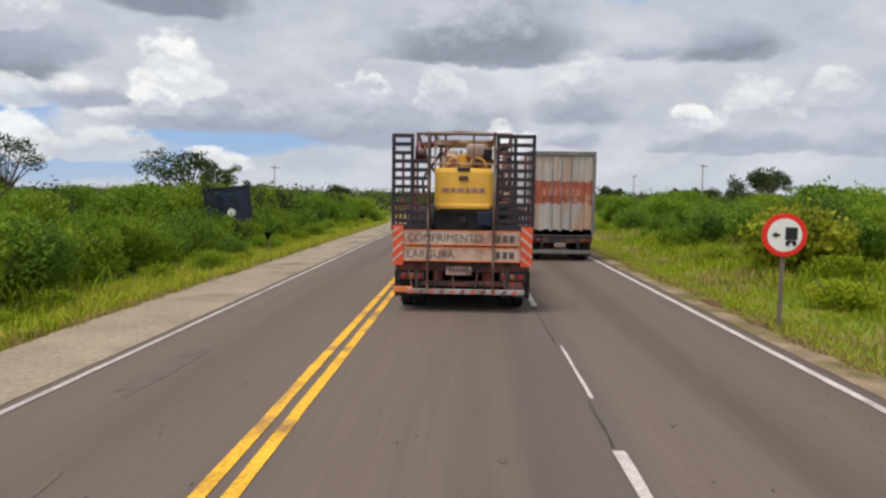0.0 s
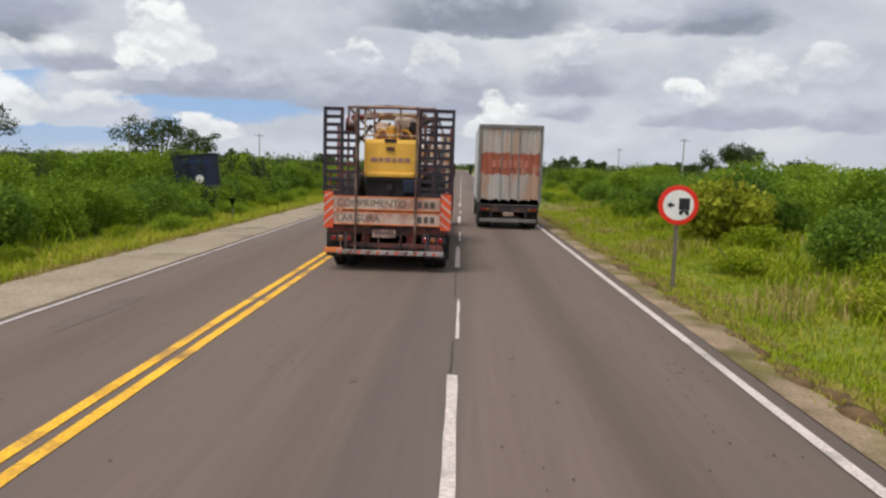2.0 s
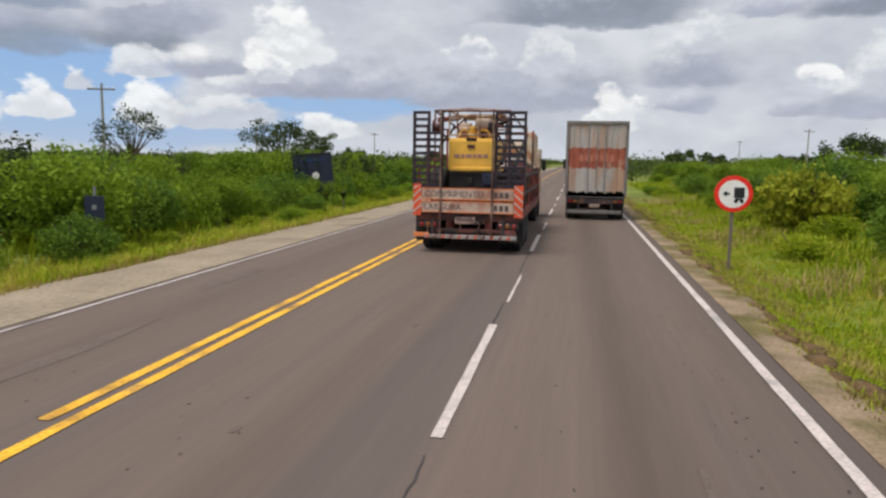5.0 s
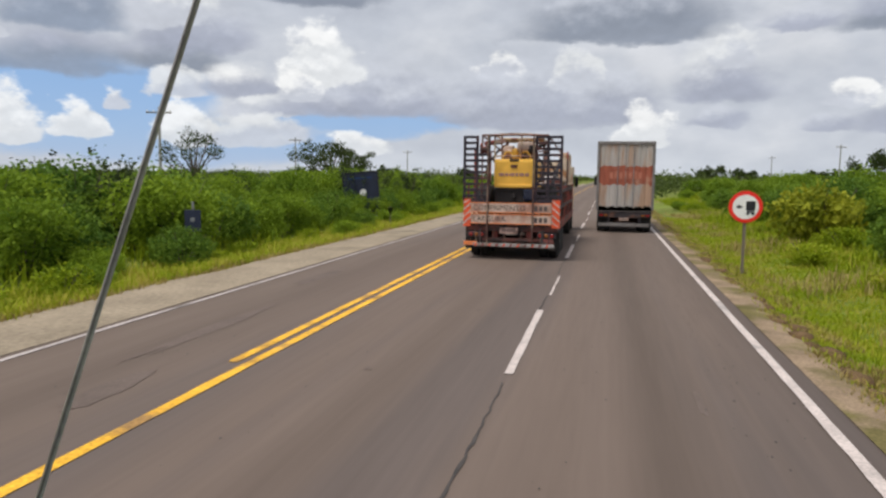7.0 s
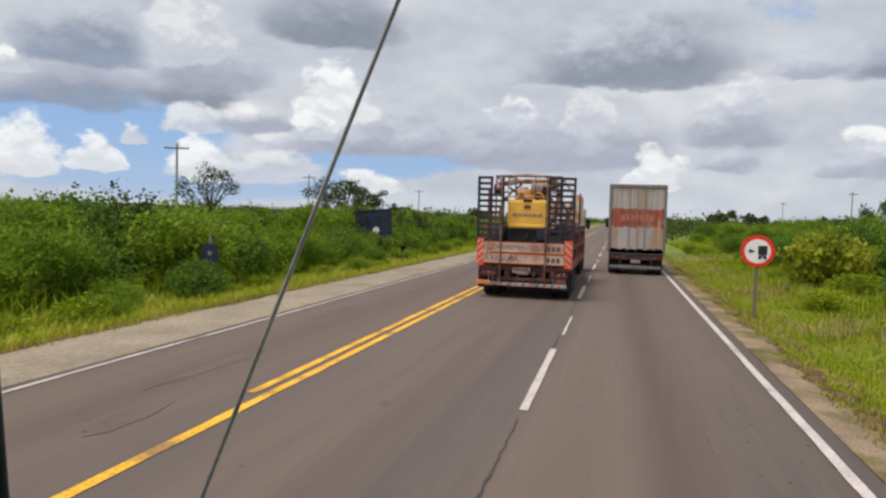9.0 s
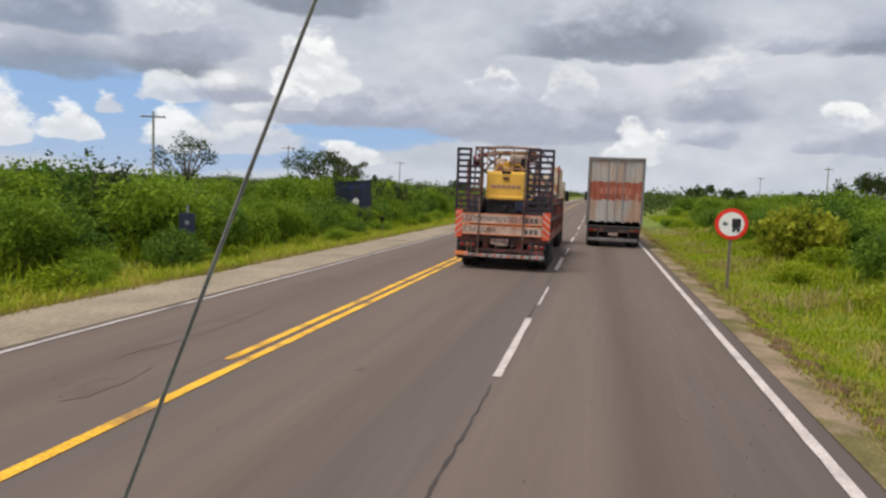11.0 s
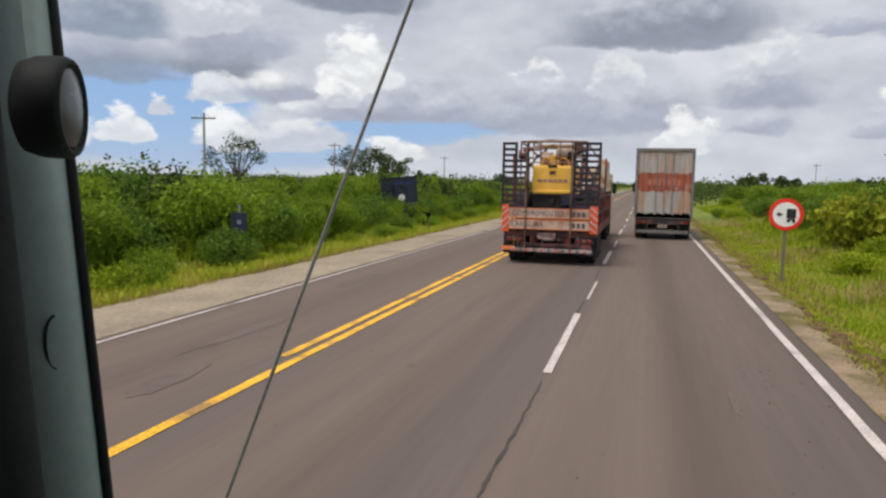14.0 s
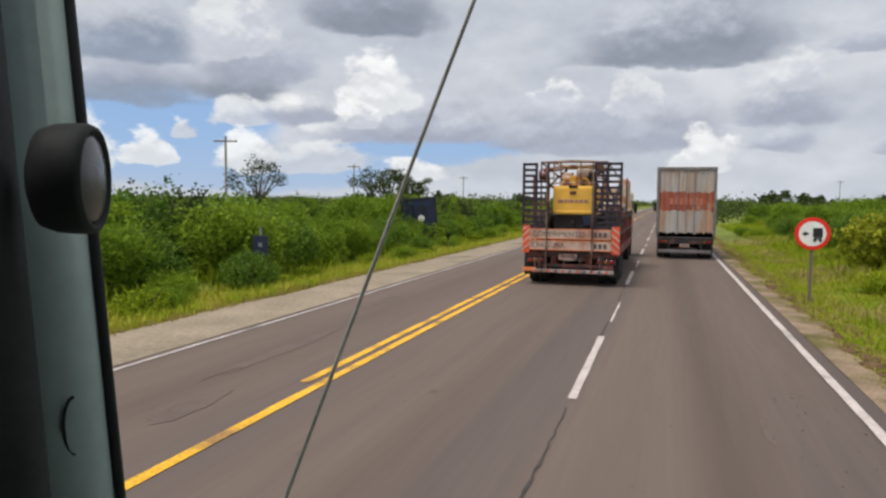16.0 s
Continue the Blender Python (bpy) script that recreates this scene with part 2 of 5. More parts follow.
def leaf_mat(name, color, color2, through_amount=0.35, dry=None):
    """Foliage: the colour drifts from leaf to leaf, from plant to plant and over the clump; some light passes through the blades."""
    m = bpy.data.materials.new(name)
    m.use_nodes = True
    nt = m.node_tree
    b, out = nt.nodes["Principled BSDF"], nt.nodes["Material Output"]
    g = nt.nodes.new("ShaderNodeNewGeometry")
    oi = nt.nodes.new("ShaderNodeObjectInfo")
    tc = nt.nodes.new("ShaderNodeTexCoord")
    n = nt.nodes.new("ShaderNodeTexNoise")
    n.inputs["Scale"].default_value, n.inputs["Detail"].default_value = 0.9, 3.0
    nt.links.new(tc.outputs["Object"], n.inputs["Vector"])
    add = nt.nodes.new("ShaderNodeMath")
    add.operation = "MULTIPLY_ADD"
    add.inputs[1].default_value = 0.5
    nt.links.new(g.outputs["Random Per Island"], add.inputs[0])
    r2 = nt.nodes.new("ShaderNodeMapRange")
    r2.inputs["From Min"].default_value, r2.inputs["From Max"].default_value = 0.3, 0.7
    r2.inputs["To Min"].default_value, r2.inputs["To Max"].default_value = -0.15, 0.4
    nt.links.new(n.outputs["Fac"], r2.inputs["Value"])
    nt.links.new(r2.outputs[0], add.inputs[2])
    add2 = nt.nodes.new("ShaderNodeMath")
    add2.operation, add2.use_clamp = "MULTIPLY_ADD", True
    add2.inputs[1].default_value = 0.5
    nt.links.new(oi.outputs["Random"], add2.inputs[0])
    nt.links.new(add.outputs[0], add2.inputs[2])
    rp = nt.nodes.new("ShaderNodeValToRGB")
    rp.color_ramp.elements[0].color, rp.color_ramp.elements[1].color = (*color, 1), (*color2, 1)
    rp.color_ramp.elements[0].position, rp.color_ramp.elements[1].position = 0.1, 0.95
    if dry:
        e = rp.color_ramp.elements.new(0.99)
        e.color = (*dry, 1)
        rp.color_ramp.elements[1].position = 0.82
    nt.links.new(add2.outputs[0], rp.inputs[0])
    nt.links.new(rp.outputs[0], b.inputs["Base Color"])
    b.inputs["Roughness"].default_value, b.inputs["Specular IOR Level"].default_value = 0.68, 0.14
    tr = nt.nodes.new("ShaderNodeBsdfTranslucent")
    nt.links.new(rp.outputs[0], tr.inputs[0])
    mx = nt.nodes.new("ShaderNodeMixShader")
    mx.inputs[0].default_value = through_amount
    nt.links.new(b.outputs[0], mx.inputs[1])
    nt.links.new(tr.outputs[0], mx.inputs[2])
    nt.links.new(mx.outputs[0], out.inputs[0])
    return m


M = {}
M["asphalt"] = mat("asphalt", (0.151, 0.1125, 0.0925), 0.85, vary=0.10, scale=0.8, fine=0.06, bump=0.2, stain=(0.122, 0.095, 0.084), stain_at=0.6, spec=0.2, stretch=(1.1, 0.045, 1), tracks=((5.25, 0.75, 0.80), (2.0, 0.6, 0.90), (-1.6, 0.7, 0.90)))
M["sealant"] = mat("sealant", (0.062, 0.054, 0.050), 0.75, vary=0.3, scale=3, spec=0.2)
M["patch"] = mat("patch", (0.136, 0.103, 0.088), 0.85, vary=0.15, scale=1.5, fine=0.12, bump=0.3, spec=0.2)
M["white_paint"] = mat("white_line_paint", (0.545, 0.465, 0.43), 0.7, vary=0.18, scale=2.0, fine=0.3, stain=(0.26, 0.235, 0.22), stain_at=0.63, spec=0.3)
M["faint_paint"] = mat("faint_line_paint", (0.44, 0.385, 0.37), 0.75, vary=0.2, scale=1.2, fine=0.3, stain=(0.24, 0.21, 0.195), stain_at=0.61, spec=0.2)
M["yellow_paint"] = mat("yellow_line_paint", (0.78, 0.41, 0.03), 0.7, vary=0.22, scale=1.6, fine=0.35, stain=(0.34, 0.19, 0.06), stain_at=0.57, spec=0.3)
M["sand"] = mat("sand", (0.30, 0.243, 0.178), 0.95, vary=0.2, scale=0.7, fine=0.25, bump=0.6, stain=(0.19, 0.155, 0.11), stain_at=0.6, spec=0.1)
M["edge_dirt"] = mat("edge_dirt", (0.27, 0.195, 0.13), 0.95, vary=0.3, scale=1.6, fine=0.3, bump=0.8, stain=(0.15, 0.125, 0.05), stain_at=0.52, spec=0.1)
M["soil"] = mat("soil", (0.15, 0.185, 0.035), 0.95, vary=0.35, scale=0.35, fine=0.4, bump=0.7, stain=(0.19, 0.16, 0.07), stain_at=0.62, spec=0.1)
M["clod"] = mat("clod", (0.14, 0.088, 0.045), 0.95, vary=0.4, scale=5, fine=0.3, bump=0.6, spec=0.1)
M["grass"] = leaf_mat("grass", (0.145, 0.230, 0.010), (0.345, 0.405, 0.018), 0.3, dry=(0.46, 0.39, 0.07))
M["dry_grass"] = leaf_mat("dry_grass", (0.26, 0.20, 0.06), (0.46, 0.36, 0.14), 0.3)
M["leaf_dark"] = leaf_mat("leaf_dark", (0.066, 0.138, 0.020), (0.225, 0.335, 0.038), 0.33)
M["leaf_tree"] = leaf_mat("leaf_tree", (0.022, 0.036, 0.014), (0.07, 0.095, 0.025), 0.2)
M["leaf_mid"] = leaf_mat("leaf_mid", (0.10, 0.180, 0.014), (0.255, 0.355, 0.028))
M["leaf_yellow"] = leaf_mat("leaf_yellow", (0.09, 0.15, 0.015), (0.36, 0.37, 0.03))
M["leaf_far"] = leaf_mat("leaf_far", (0.06, 0.09, 0.025), (0.14, 0.18, 0.04))
M["bark"] = mat("bark", (0.12, 0.095, 0.07), 0.9, vary=0.35, scale=5, fine=0.4, bump=0.7)
M["dark_steel"] = mat("dark_steel", (0.055, 0.046, 0.05), 0.5, 0.3, vary=0.3, scale=3, stain=(0.16, 0.08, 0.055), stain_at=0.56, bump=0.05)
M["ramp_steel"] = mat("ramp_steel", (0.040, 0.031, 0.042), 0.5, 0.2, vary=0.3, scale=3, stain=(0.15, 0.06, 0.05), stain_at=0.61, bump=0.05)
M["red_frame"] = mat("red_frame_paint", (0.29, 0.068, 0.054), 0.6, vary=0.4, scale=3, stain=(0.075, 0.045, 0.04), stain_at=0.50, bump=0.05)
M["dirty_red"] = mat("dirty_red_paint", (0.15, 0.052, 0.042), 0.7, vary=0.45, scale=4, stain=(0.05, 0.032, 0.03), stain_at=0.48, bump=0.1)
M["rubber"] = mat("rubber", (0.022, 0.021, 0.021), 0.8, vary=0.3, scale=5, bump=0.15, stain=(0.09, 0.08, 0.07), stain_at=0.65)
M["rim_steel"] = mat("rim_steel", (0.35, 0.34, 0.33), 0.45, 0.6, vary=0.3, scale=6)
M["machine_yellow"] = mat("machine_yellow", (0.87, 0.49, 0.075), 0.42, vary=0.12, scale=2.5, fine=0.05, stain=(0.55, 0.32, 0.05), stain_at=0.66)
M["hood_ink"] = mat("hood_ink", (0.38, 0.20, 0.17), 0.5, vary=0.25, scale=5)
M["beige_steel"] = mat("beige_steel", (0.50, 0.385, 0.26), 0.55, vary=0.3, scale=4, stain=(0.22, 0.10, 0.07), stain_at=0.52)
M["stay_brown"] = mat("stay_brown", (0.24, 0.17, 0.125), 0.6, vary=0.4, scale=2.5, stain=(0.11, 0.055, 0.045), stain_at=0.5, bump=0.05)
M["tank_cream"] = mat("tank_cream", (0.66, 0.54, 0.40), 0.55, vary=0.2, scale=3, stain=(0.42, 0.20, 0.09), stain_at=0.54)
M["machine_dark"] = mat("machine_dark", (0.03, 0.024, 0.024), 0.65, vary=0.4, scale=4, bump=0.1)
M["machine_brown"] = mat("machine_brown", (0.17, 0.08, 0.06), 0.6, vary=0.4, scale=4, bump=0.1)
M["board_white"] = mat("board_white", (0.61, 0.46, 0.375), 0.6, vary=0.18, scale=3, stain=(0.42, 0.23, 0.17), stain_at=0.55)
M["dirty_plate"] = mat("dirty_plate", (0.42, 0.28, 0.24), 0.6, vary=0.3, scale=6, stain=(0.20, 0.12, 0.10), stain_at=0.5)
M["board_ink"] = mat("board_ink", (0.12, 0.09, 0.085), 0.6, vary=0.2, scale=6)
M["reflex_red"] = mat("reflex_red", (0.74, 0.105, 0.04), 0.4, vary=0.2, scale=5)
M["reflex_orange"] = mat("reflex_orange", (0.80, 0.24, 0.08), 0.4, vary=0.2, scale=5)
M["reflex_white"] = mat("reflex_white", (0.56, 0.47, 0.42), 0.4, vary=0.15, scale=5)
M["rim_grey"] = mat("worn_grey_paint", (0.38, 0.35, 0.335), 0.55, vary=0.25, scale=4, stain=(0.24, 0.19, 0.17), stain_at=0.55)
M["lamp_red"] = mat("lamp_red", (0.26, 0.02, 0.018), 0.2, vary=0.1, scale=5)
M["lamp_amber"] = mat("lamp_amber", (0.24, 0.085, 0.025), 0.2, vary=0.1, scale=5)
M["box_panel"] = mat("box_panel", (0.47, 0.425, 0.39), 0.6, vary=0.16, scale=1.5, fine=0.08, stain=(0.45, 0.29, 0.20), stain_at=0.53, stretch=(2.5, 1, 0.35), obj_random=0.06)
M["box_side"] = mat("box_side", (0.66, 0.65, 0.63), 0.5, vary=0.08, scale=1.2, fine=0.04)
M["box_frame"] = mat("box_frame", (0.23, 0.21, 0.20), 0.55, 0.3, vary=0.25, scale=3)
M["box_red"] = mat("box_red", (0.36, 0.10, 0.058), 0.6, vary=0.25, scale=2.0, stain=(0.50, 0.25, 0.17), stain_at=0.63, stretch=(2, 1, 1))
M["box_red_ink"] = mat("box_red_ink", (0.47, 0.17, 0.11), 0.6, vary=0.2, scale=4)
M["cab_white"] = mat("cab_white", (0.72, 0.72, 0.71), 0.3, vary=0.06, scale=1.5, fine=0.03)
M["cab_blue"] = mat("cab_blue", (0.025, 0.03, 0.06), 0.3, vary=0.1, scale=1.5, fine=0.03)
M["glass_dark"] = mat("glass_dark", (0.02, 0.025, 0.03), 0.06, vary=0.1, scale=2, spec=0.8)
M["sign_red"] = mat("sign_red", (0.86, 0.03, 0.016), 0.35, vary=0.1, scale=4)
M["sign_white"] = mat("sign_white", (0.88, 0.86, 0.83), 0.4, vary=0.08, scale=4)
M["sign_black"] = mat("sign_black", (0.02, 0.02, 0.025), 0.5, vary=0.15, scale=4)
M["sign_blue"] = mat("sign_blue", (0.012, 0.035, 0.12), 0.4, vary=0.2, scale=3)
M["sign_back"] = mat("sign_back", (0.020, 0.026, 0.055), 0.55, vary=0.3, scale=2)
M["galvanised"] = mat("galvanised", (0.30, 0.31, 0.32), 0.5, 0.6, vary=0.2, scale=5)
M["post_wood"] = mat("post_wood", (0.20, 0.165, 0.125), 0.9, vary=0.3, scale=4, bump=0.4, stretch=(4, 4, 0.5))
M["concrete"] = mat("pole_concrete", (0.36, 0.35, 0.34), 0.85, vary=0.2, scale=2, bump=0.2)
M["pillar_trim"] = mat("pillar_trim", (0.27, 0.335, 0.315), 0.75, vary=0.10, scale=3, fine=0.06, bump=0.04, spec=0.3)
M["black_trim"] = mat("black_trim", (0.016, 0.018, 0.018), 0.7, vary=0.2, scale=5, bump=0.05, spec=0.25)
M["lens_grey"] = mat("lens_grey", (0.045, 0.05, 0.05), 0.3, vary=0.35, scale=14, spec=0.6)
M["antenna_steel"] = mat("antenna_steel", (0.40, 0.375, 0.35), 0.45, 0.2, vary=0.3, scale=8)


# ---- mesh helpers ----
def mesh_from(name, bm, material, smooth=False):
    me = bpy.data.meshes.new(name)
    bm.normal_update()
    bm.to_mesh(me)
    bm.free()
    me.materials.append(material)
    if smooth:
        for p in me.polygons:
            p.use_smooth = True
    return me


def part(name, bm, material, parent=None, label="", smooth=False):
    """Links a bmesh as one mesh object under a thing or a part."""
    ob = new(name, mesh_from(name, bm, material, smooth))
    if parent is not None:
        ob.parent = parent
    if label:
        ob["label"] = label
    return ob


def thing(name, at, label, category, group="", kind="", rz=0.0):
    e = new(name)
    e.matrix_basis = pose(*at, 0, 0, rz)
    return tagged(e, label, category, group, kind)


def add_box(bm, x0, x1, y0, y1, z0, z1, bevel=0.0):
    made = bmesh.ops.create_cube(bm, size=1.0)["verts"]
    for v in made:
        v.co = Vector((x0 + (v.co.x + 0.5) * (x1 - x0), y0 + (v.co.y + 0.5) * (y1 - y0), z0 + (v.co.z + 0.5) * (z1 - z0)))
    if bevel:
        edges = list({e for v in made for e in v.link_edges})
        bmesh.ops.bevel(bm, geom=edges, offset=bevel, segments=2, affect="EDGES", profile=0.6)
    return bm


def box(x0, x1, y0, y1, z0, z1, bevel=0.0):
    return add_box(bmesh.new(), x0, x1, y0, y1, z0, z1, bevel)


def add_tube(bm, a, b, r0, r1=None, seg=10):
    """A round bar from a to b."""
    a, b = Vector(a), Vector(b)
    r1 = r0 if r1 is None else r1
    m = Matrix.Translation((a + b) / 2) @ (b - a).to_track_quat("Z", "Y").to_matrix().to_4x4()
    bmesh.ops.create_cone(bm, cap_ends=True, segments=seg, radius1=r0, radius2=r1, depth=(b - a).length, matrix=m)
    return bm


def tube(a, b, r0, r1=None, seg=10):
    return add_tube(bmesh.new(), a, b, r0, r1, seg)


def add_lathe(bm, profile, axis_m, seg=24):
    """Turns (radius, height) pairs round the z axis of axis_m."""
    rings = []
    for r, h in profile:
        rings.append([bm.verts.new(axis_m @ Vector((r * math.cos(2 * math.pi * k / seg), r * math.sin(2 * math.pi * k / seg), h))) for k in range(seg)])
    for a, b in zip(rings, rings[1:]):
        for k in range(seg):
            bm.faces.new((a[k], a[(k + 1) % seg], b[(k + 1) % seg], b[k]))
    bm.faces.new(list(reversed(rings[0])))
    bm.faces.new(rings[-1])
    return bm


def strip(xs, ys, zf):
    """A sheet over the grid of xs and ys with heights zf(x, y)."""
    bm = bmesh.new()
    grid = [[bm.verts.new((x, y, zf(x, y))) for x in xs] for y in ys]
    for r0, r1 in zip(grid, grid[1:]):
        for k in range(len(xs) - 1):
            bm.faces.new((r0[k], r0[k + 1], r1[k + 1], r1[k]))
    return bm


# ---- ground, road and markings ----
def hill(x, y, s, k):
    return noise.noise(Vector((x * s, y * s, k)))


def ground_z(x, y):
    if -5.0 < x < 7.5:
        return -0.05
    if x <= -5.0:
        d = -5.0 - x
        base = -0.03 - 0.30 * min(1, d / 1.6) + 0.35 * max(0, min(1, (d - 2.5) / 5))
    else:
        d = x - 7.5
        base = -0.03 - 0.22 * min(1, d / 1.5) + 0.75 * max(0, min(1, (d - 2.0) / 8))
    return base + 0.07 * hill(x, y, 0.45, 1) * min(1, d) + 0.12 * hill(x, y, 0.09, 2) * min(1, d / 3)


def steps(edges):
    out = []
    for (a, b, st) in edges:
        n = max(1, round((b - a) / st))
        out += [a + (b - a) * k / n for k in range(n)]
    return out + [edges[-1][1]]


gx = steps([(-3000, -400, 300), (-400, -60, 40), (-60, -14, 4), (-14, -5, 0.5), (-5, 7.5, 2.5), (7.5, 18, 0.5), (18, 60, 4), (60, 400, 40), (400, 3000, 300)])
gy = steps([(-600, -60, 60), (-60, -26, 6), (-26, 40, 0.7), (40, 120, 5), (120, 700, 50), (700, 4000, 300)])
ground = part("ground", strip(gx, gy, ground_z), M["soil"], smooth=True)
tagged(ground, "flat grassy scrubland of green weeds and dry soil", "ground", kind="structure")

bm = strip([-3.42, -3.40, -1.7, 0, 1.75, 3.5, 5.25, 7.36, 7.40], steps([(-70, 60, 2.0), (60, 600, 20)]), lambda x, y: -0.06 if x < -3.41 or x > 7.38 else 0.006 * hill(x, y, 0.3, 5))
road = tagged(part("road", bm, M["asphalt"], smooth=True), "grey-brown worn asphalt highway with three lanes", "road", kind="structure")


def wavy_strip(xa, xb, seed, ya, yb, step, amp, za, zb, over):
    """A strip along the road from xa to an uneven edge near xb."""
    b = bmesh.new()
    rows = []
    for y in steps([(ya, yb, step)]):
        e = xb + amp * hill(seed, y, 0.35, seed) + 0.5 * amp * hill(seed, y, 1.4, seed + 3)
        rows.append([b.verts.new((xa, y, za)), b.verts.new((xa + (e - xa) * 0.5, y, za - 0.004 + 0.012 * hill(xa, y, 0.8, 9))), b.verts.new((e, y, zb)), b.verts.new((e + over, y, zb - 0.12))])
    for r0, r1 in zip(rows, rows[1:]):
        for k in range(3):
            f = (r0[k], r0[k + 1], r1[k + 1], r1[k])
            b.faces.new(f if xb > xa else tuple(reversed(f)))
    return b


tagged(part("shoulder", wavy_strip(-3.30, -5.25, 3, -70, 300, 0.6, 0.22, 0.008, -0.02, -0.35), M["sand"], smooth=True), "pale sandy gravel shoulder beside the asphalt", "road shoulder", kind="structure")
tagged(part("shoulder", wavy_strip(7.28, 7.86, 8, -70, 300, 0.3, 0.30, 0.009, -0.02, 0.25), M["edge_dirt"], smooth=True), "narrow worn sandy edge with crumbling dirt", "road shoulder", kind="structure")


def painted(name, x0, x1, y0, y1, material, label, worn=0.012, z=0.010):
    b = bmesh.new()
    rows = []
    for y in steps([(y0, y1, 0.5 if y1 < 80 else 4.0)]):
        j0, j1 = worn * hill(x0, y, 2.1, 1), worn * hill(x1, y, 2.1, 2)
        zz = z + 0.006 * hill((x0 + x1) / 2, y, 0.3, 5)
        rows.append((b.verts.new((x0 + j0, y, zz)), b.verts.new((x1 + j1, y, zz))))
    for a, c in zip(rows, rows[1:]):
        b.faces.new((a[0], a[1], c[1], c[0]))
    return tagged(part(name, b, material), label, "road marking", kind="structure")


painted("edge_line", -3.16, -3.06, -70, 60, M["faint_paint"], "worn white edge line painted on the asphalt")
painted("edge_line", -3.17, -3.05, 60, 590, M["white_paint"], "worn white edge line painted on the asphalt")
painted("edge_line", 6.93, 7.06, -70, 60, M["white_paint"], "white edge line painted along the sandy verge")
painted("edge_line", 6.93, 7.06, 60, 590, M["white_paint"], "white edge line painted along the sandy verge")
painted("centre_line", 0.06, 0.205, -70, 60, M["yellow_paint"], "solid yellow centre line with dirty edges")
painted("centre_line", 0.06, 0.205, 60, 590, M["yellow_paint"], "solid yellow centre line with dirty edges")
for ya, yb in ((-40, -31), (-26, -20.5), (-13.0, 60)):
    painted("centre_line", -0.205, -0.06, ya, yb, M["yellow_paint"], "yellow centre line beside a second one")
for k in range(-2, 14):
    y0 = -12.6 + 13.6 * k
    painted("lane_dash", 3.48, 3.60, y0, y0 + 4.5, M["white_paint"], "white dashed lane marking on asphalt", z=0.012)
    painted("lane_dash", 3.56, 3.615, y0 + 6.3, y0 + 9.4, M["white_paint"], "thin worn older lane marking between dashes", worn=0.02, z=0.012)

# dark sealed crack along the joint of the two lanes
random.seed(4)
for ya, yb in ((-22, -13.0), (-8.0, -6.4), (-3.0, 0.9), (5.6, 7.2), (-30, -23)):
    b = bmesh.new()
    rows = []
    for y in steps([(ya, yb, 0.12)]):
        c = 3.52 + 0.035 * hill(1, y, 0.9, 11) + 0.03 * hill(2, y, 4.5, 4)
        w = 0.008 + 0.022 * abs(hill(3, y, 1.7, 7))
        rows.append((b.verts.new((c - w, y, 0.0085)), b.verts.new((c + w, y, 0.0085))))
    for a, c in zip(rows, rows[1:]):
        b.faces.new((a[0], a[1], c[1], c[0]))
    tagged(part("crack_seal", b, M["sealant"]), "dark sealed crack along the lane joint", "crack", kind="structure")


def blotch(x, y, rx, ry, seed):
    b = bmesh.new()
    zf = 0.005 + 0.006 * hill(x, y, 0.3, 5)
    c = b.verts.new((x, y, zf))
    ring = []
    for k in range(18):
        a = 2 * math.pi * k / 18
        r = 1 + 0.45 * hill(math.cos(a) * 2, math.sin(a) * 2, 1, seed)
        ring.append(b.verts.new((x + rx * r * math.cos(a), y + ry * r * math.sin(a), 0.005 + 0.006 * hill(x + rx * r * math.cos(a), y + ry * r * math.sin(a), 0.3, 5))))
    for k in range(18):
        b.faces.new((c, ring[k], ring[(k + 1) % 18]))
    return tagged(part("asphalt_patch", b, M["patch"]), "darker repaired patch in the asphalt", "road patch", kind="structure")


for k, (x, y, rx, ry) in enumerate([(-1.5, -11, 0.16, 2.0), (-2.2, -5, 0.22, 1.7), (5.8, -13.2, 0.05, 0.5), (1.7, -12.8, 0.04, 0.10), (2.4, -8.4, 0.05, 0.09), (-0.9, -14.5, 0.22, 0.7)]):
    blotch(x, y, rx, ry, k * 3.7)


random.seed(15)
b = bmesh.new()
for k in range(520):
    lane = random.choice((6.35, 6.35, 6.2, 1.2, 4.2, -1.0))
    x, y, r = random.gauss(lane, 0.3), random.uniform(-18, 14), random.uniform(0.004, 0.015)
    ring = []
    for j in range(7):
        a = 2 * math.pi * j / 7
        q = r * random.uniform(0.6, 1.3)
        ring.append(b.verts.new((x + q * math.cos(a), y + 2.2 * q * math.sin(a), 0.0055 + 0.006 * hill(x, y, 0.3, 5))))
    b.faces.new(ring)
tagged(part("road_pitting", b, M["sealant"]), "small dark pits in the worn asphalt", "road pitting", kind="stuff")


# ---- vehicles ----
def lettering(text, size, at, parent, material, depth=0.002):
    cu = bpy.data.curves.new("lettering", "FONT")
    cu.body, cu.size, cu.extrude, cu.align_x, cu.align_y = text, size, depth, "LEFT", "CENTER"
    tmp = bpy.data.objects.new("lettering", cu)
    scene.collection.objects.link(tmp)
    me = bpy.data.meshes.new_from_object(tmp.evaluated_get(bpy.context.evaluated_depsgraph_get()))
    bpy.data.objects.remove(tmp)
    me.materials.clear()
    me.materials.append(material)
    ob = new("lettering", me)
    ob.parent = parent
    ob.matrix_basis = pose(*at, 90, 0, 0)
    return ob


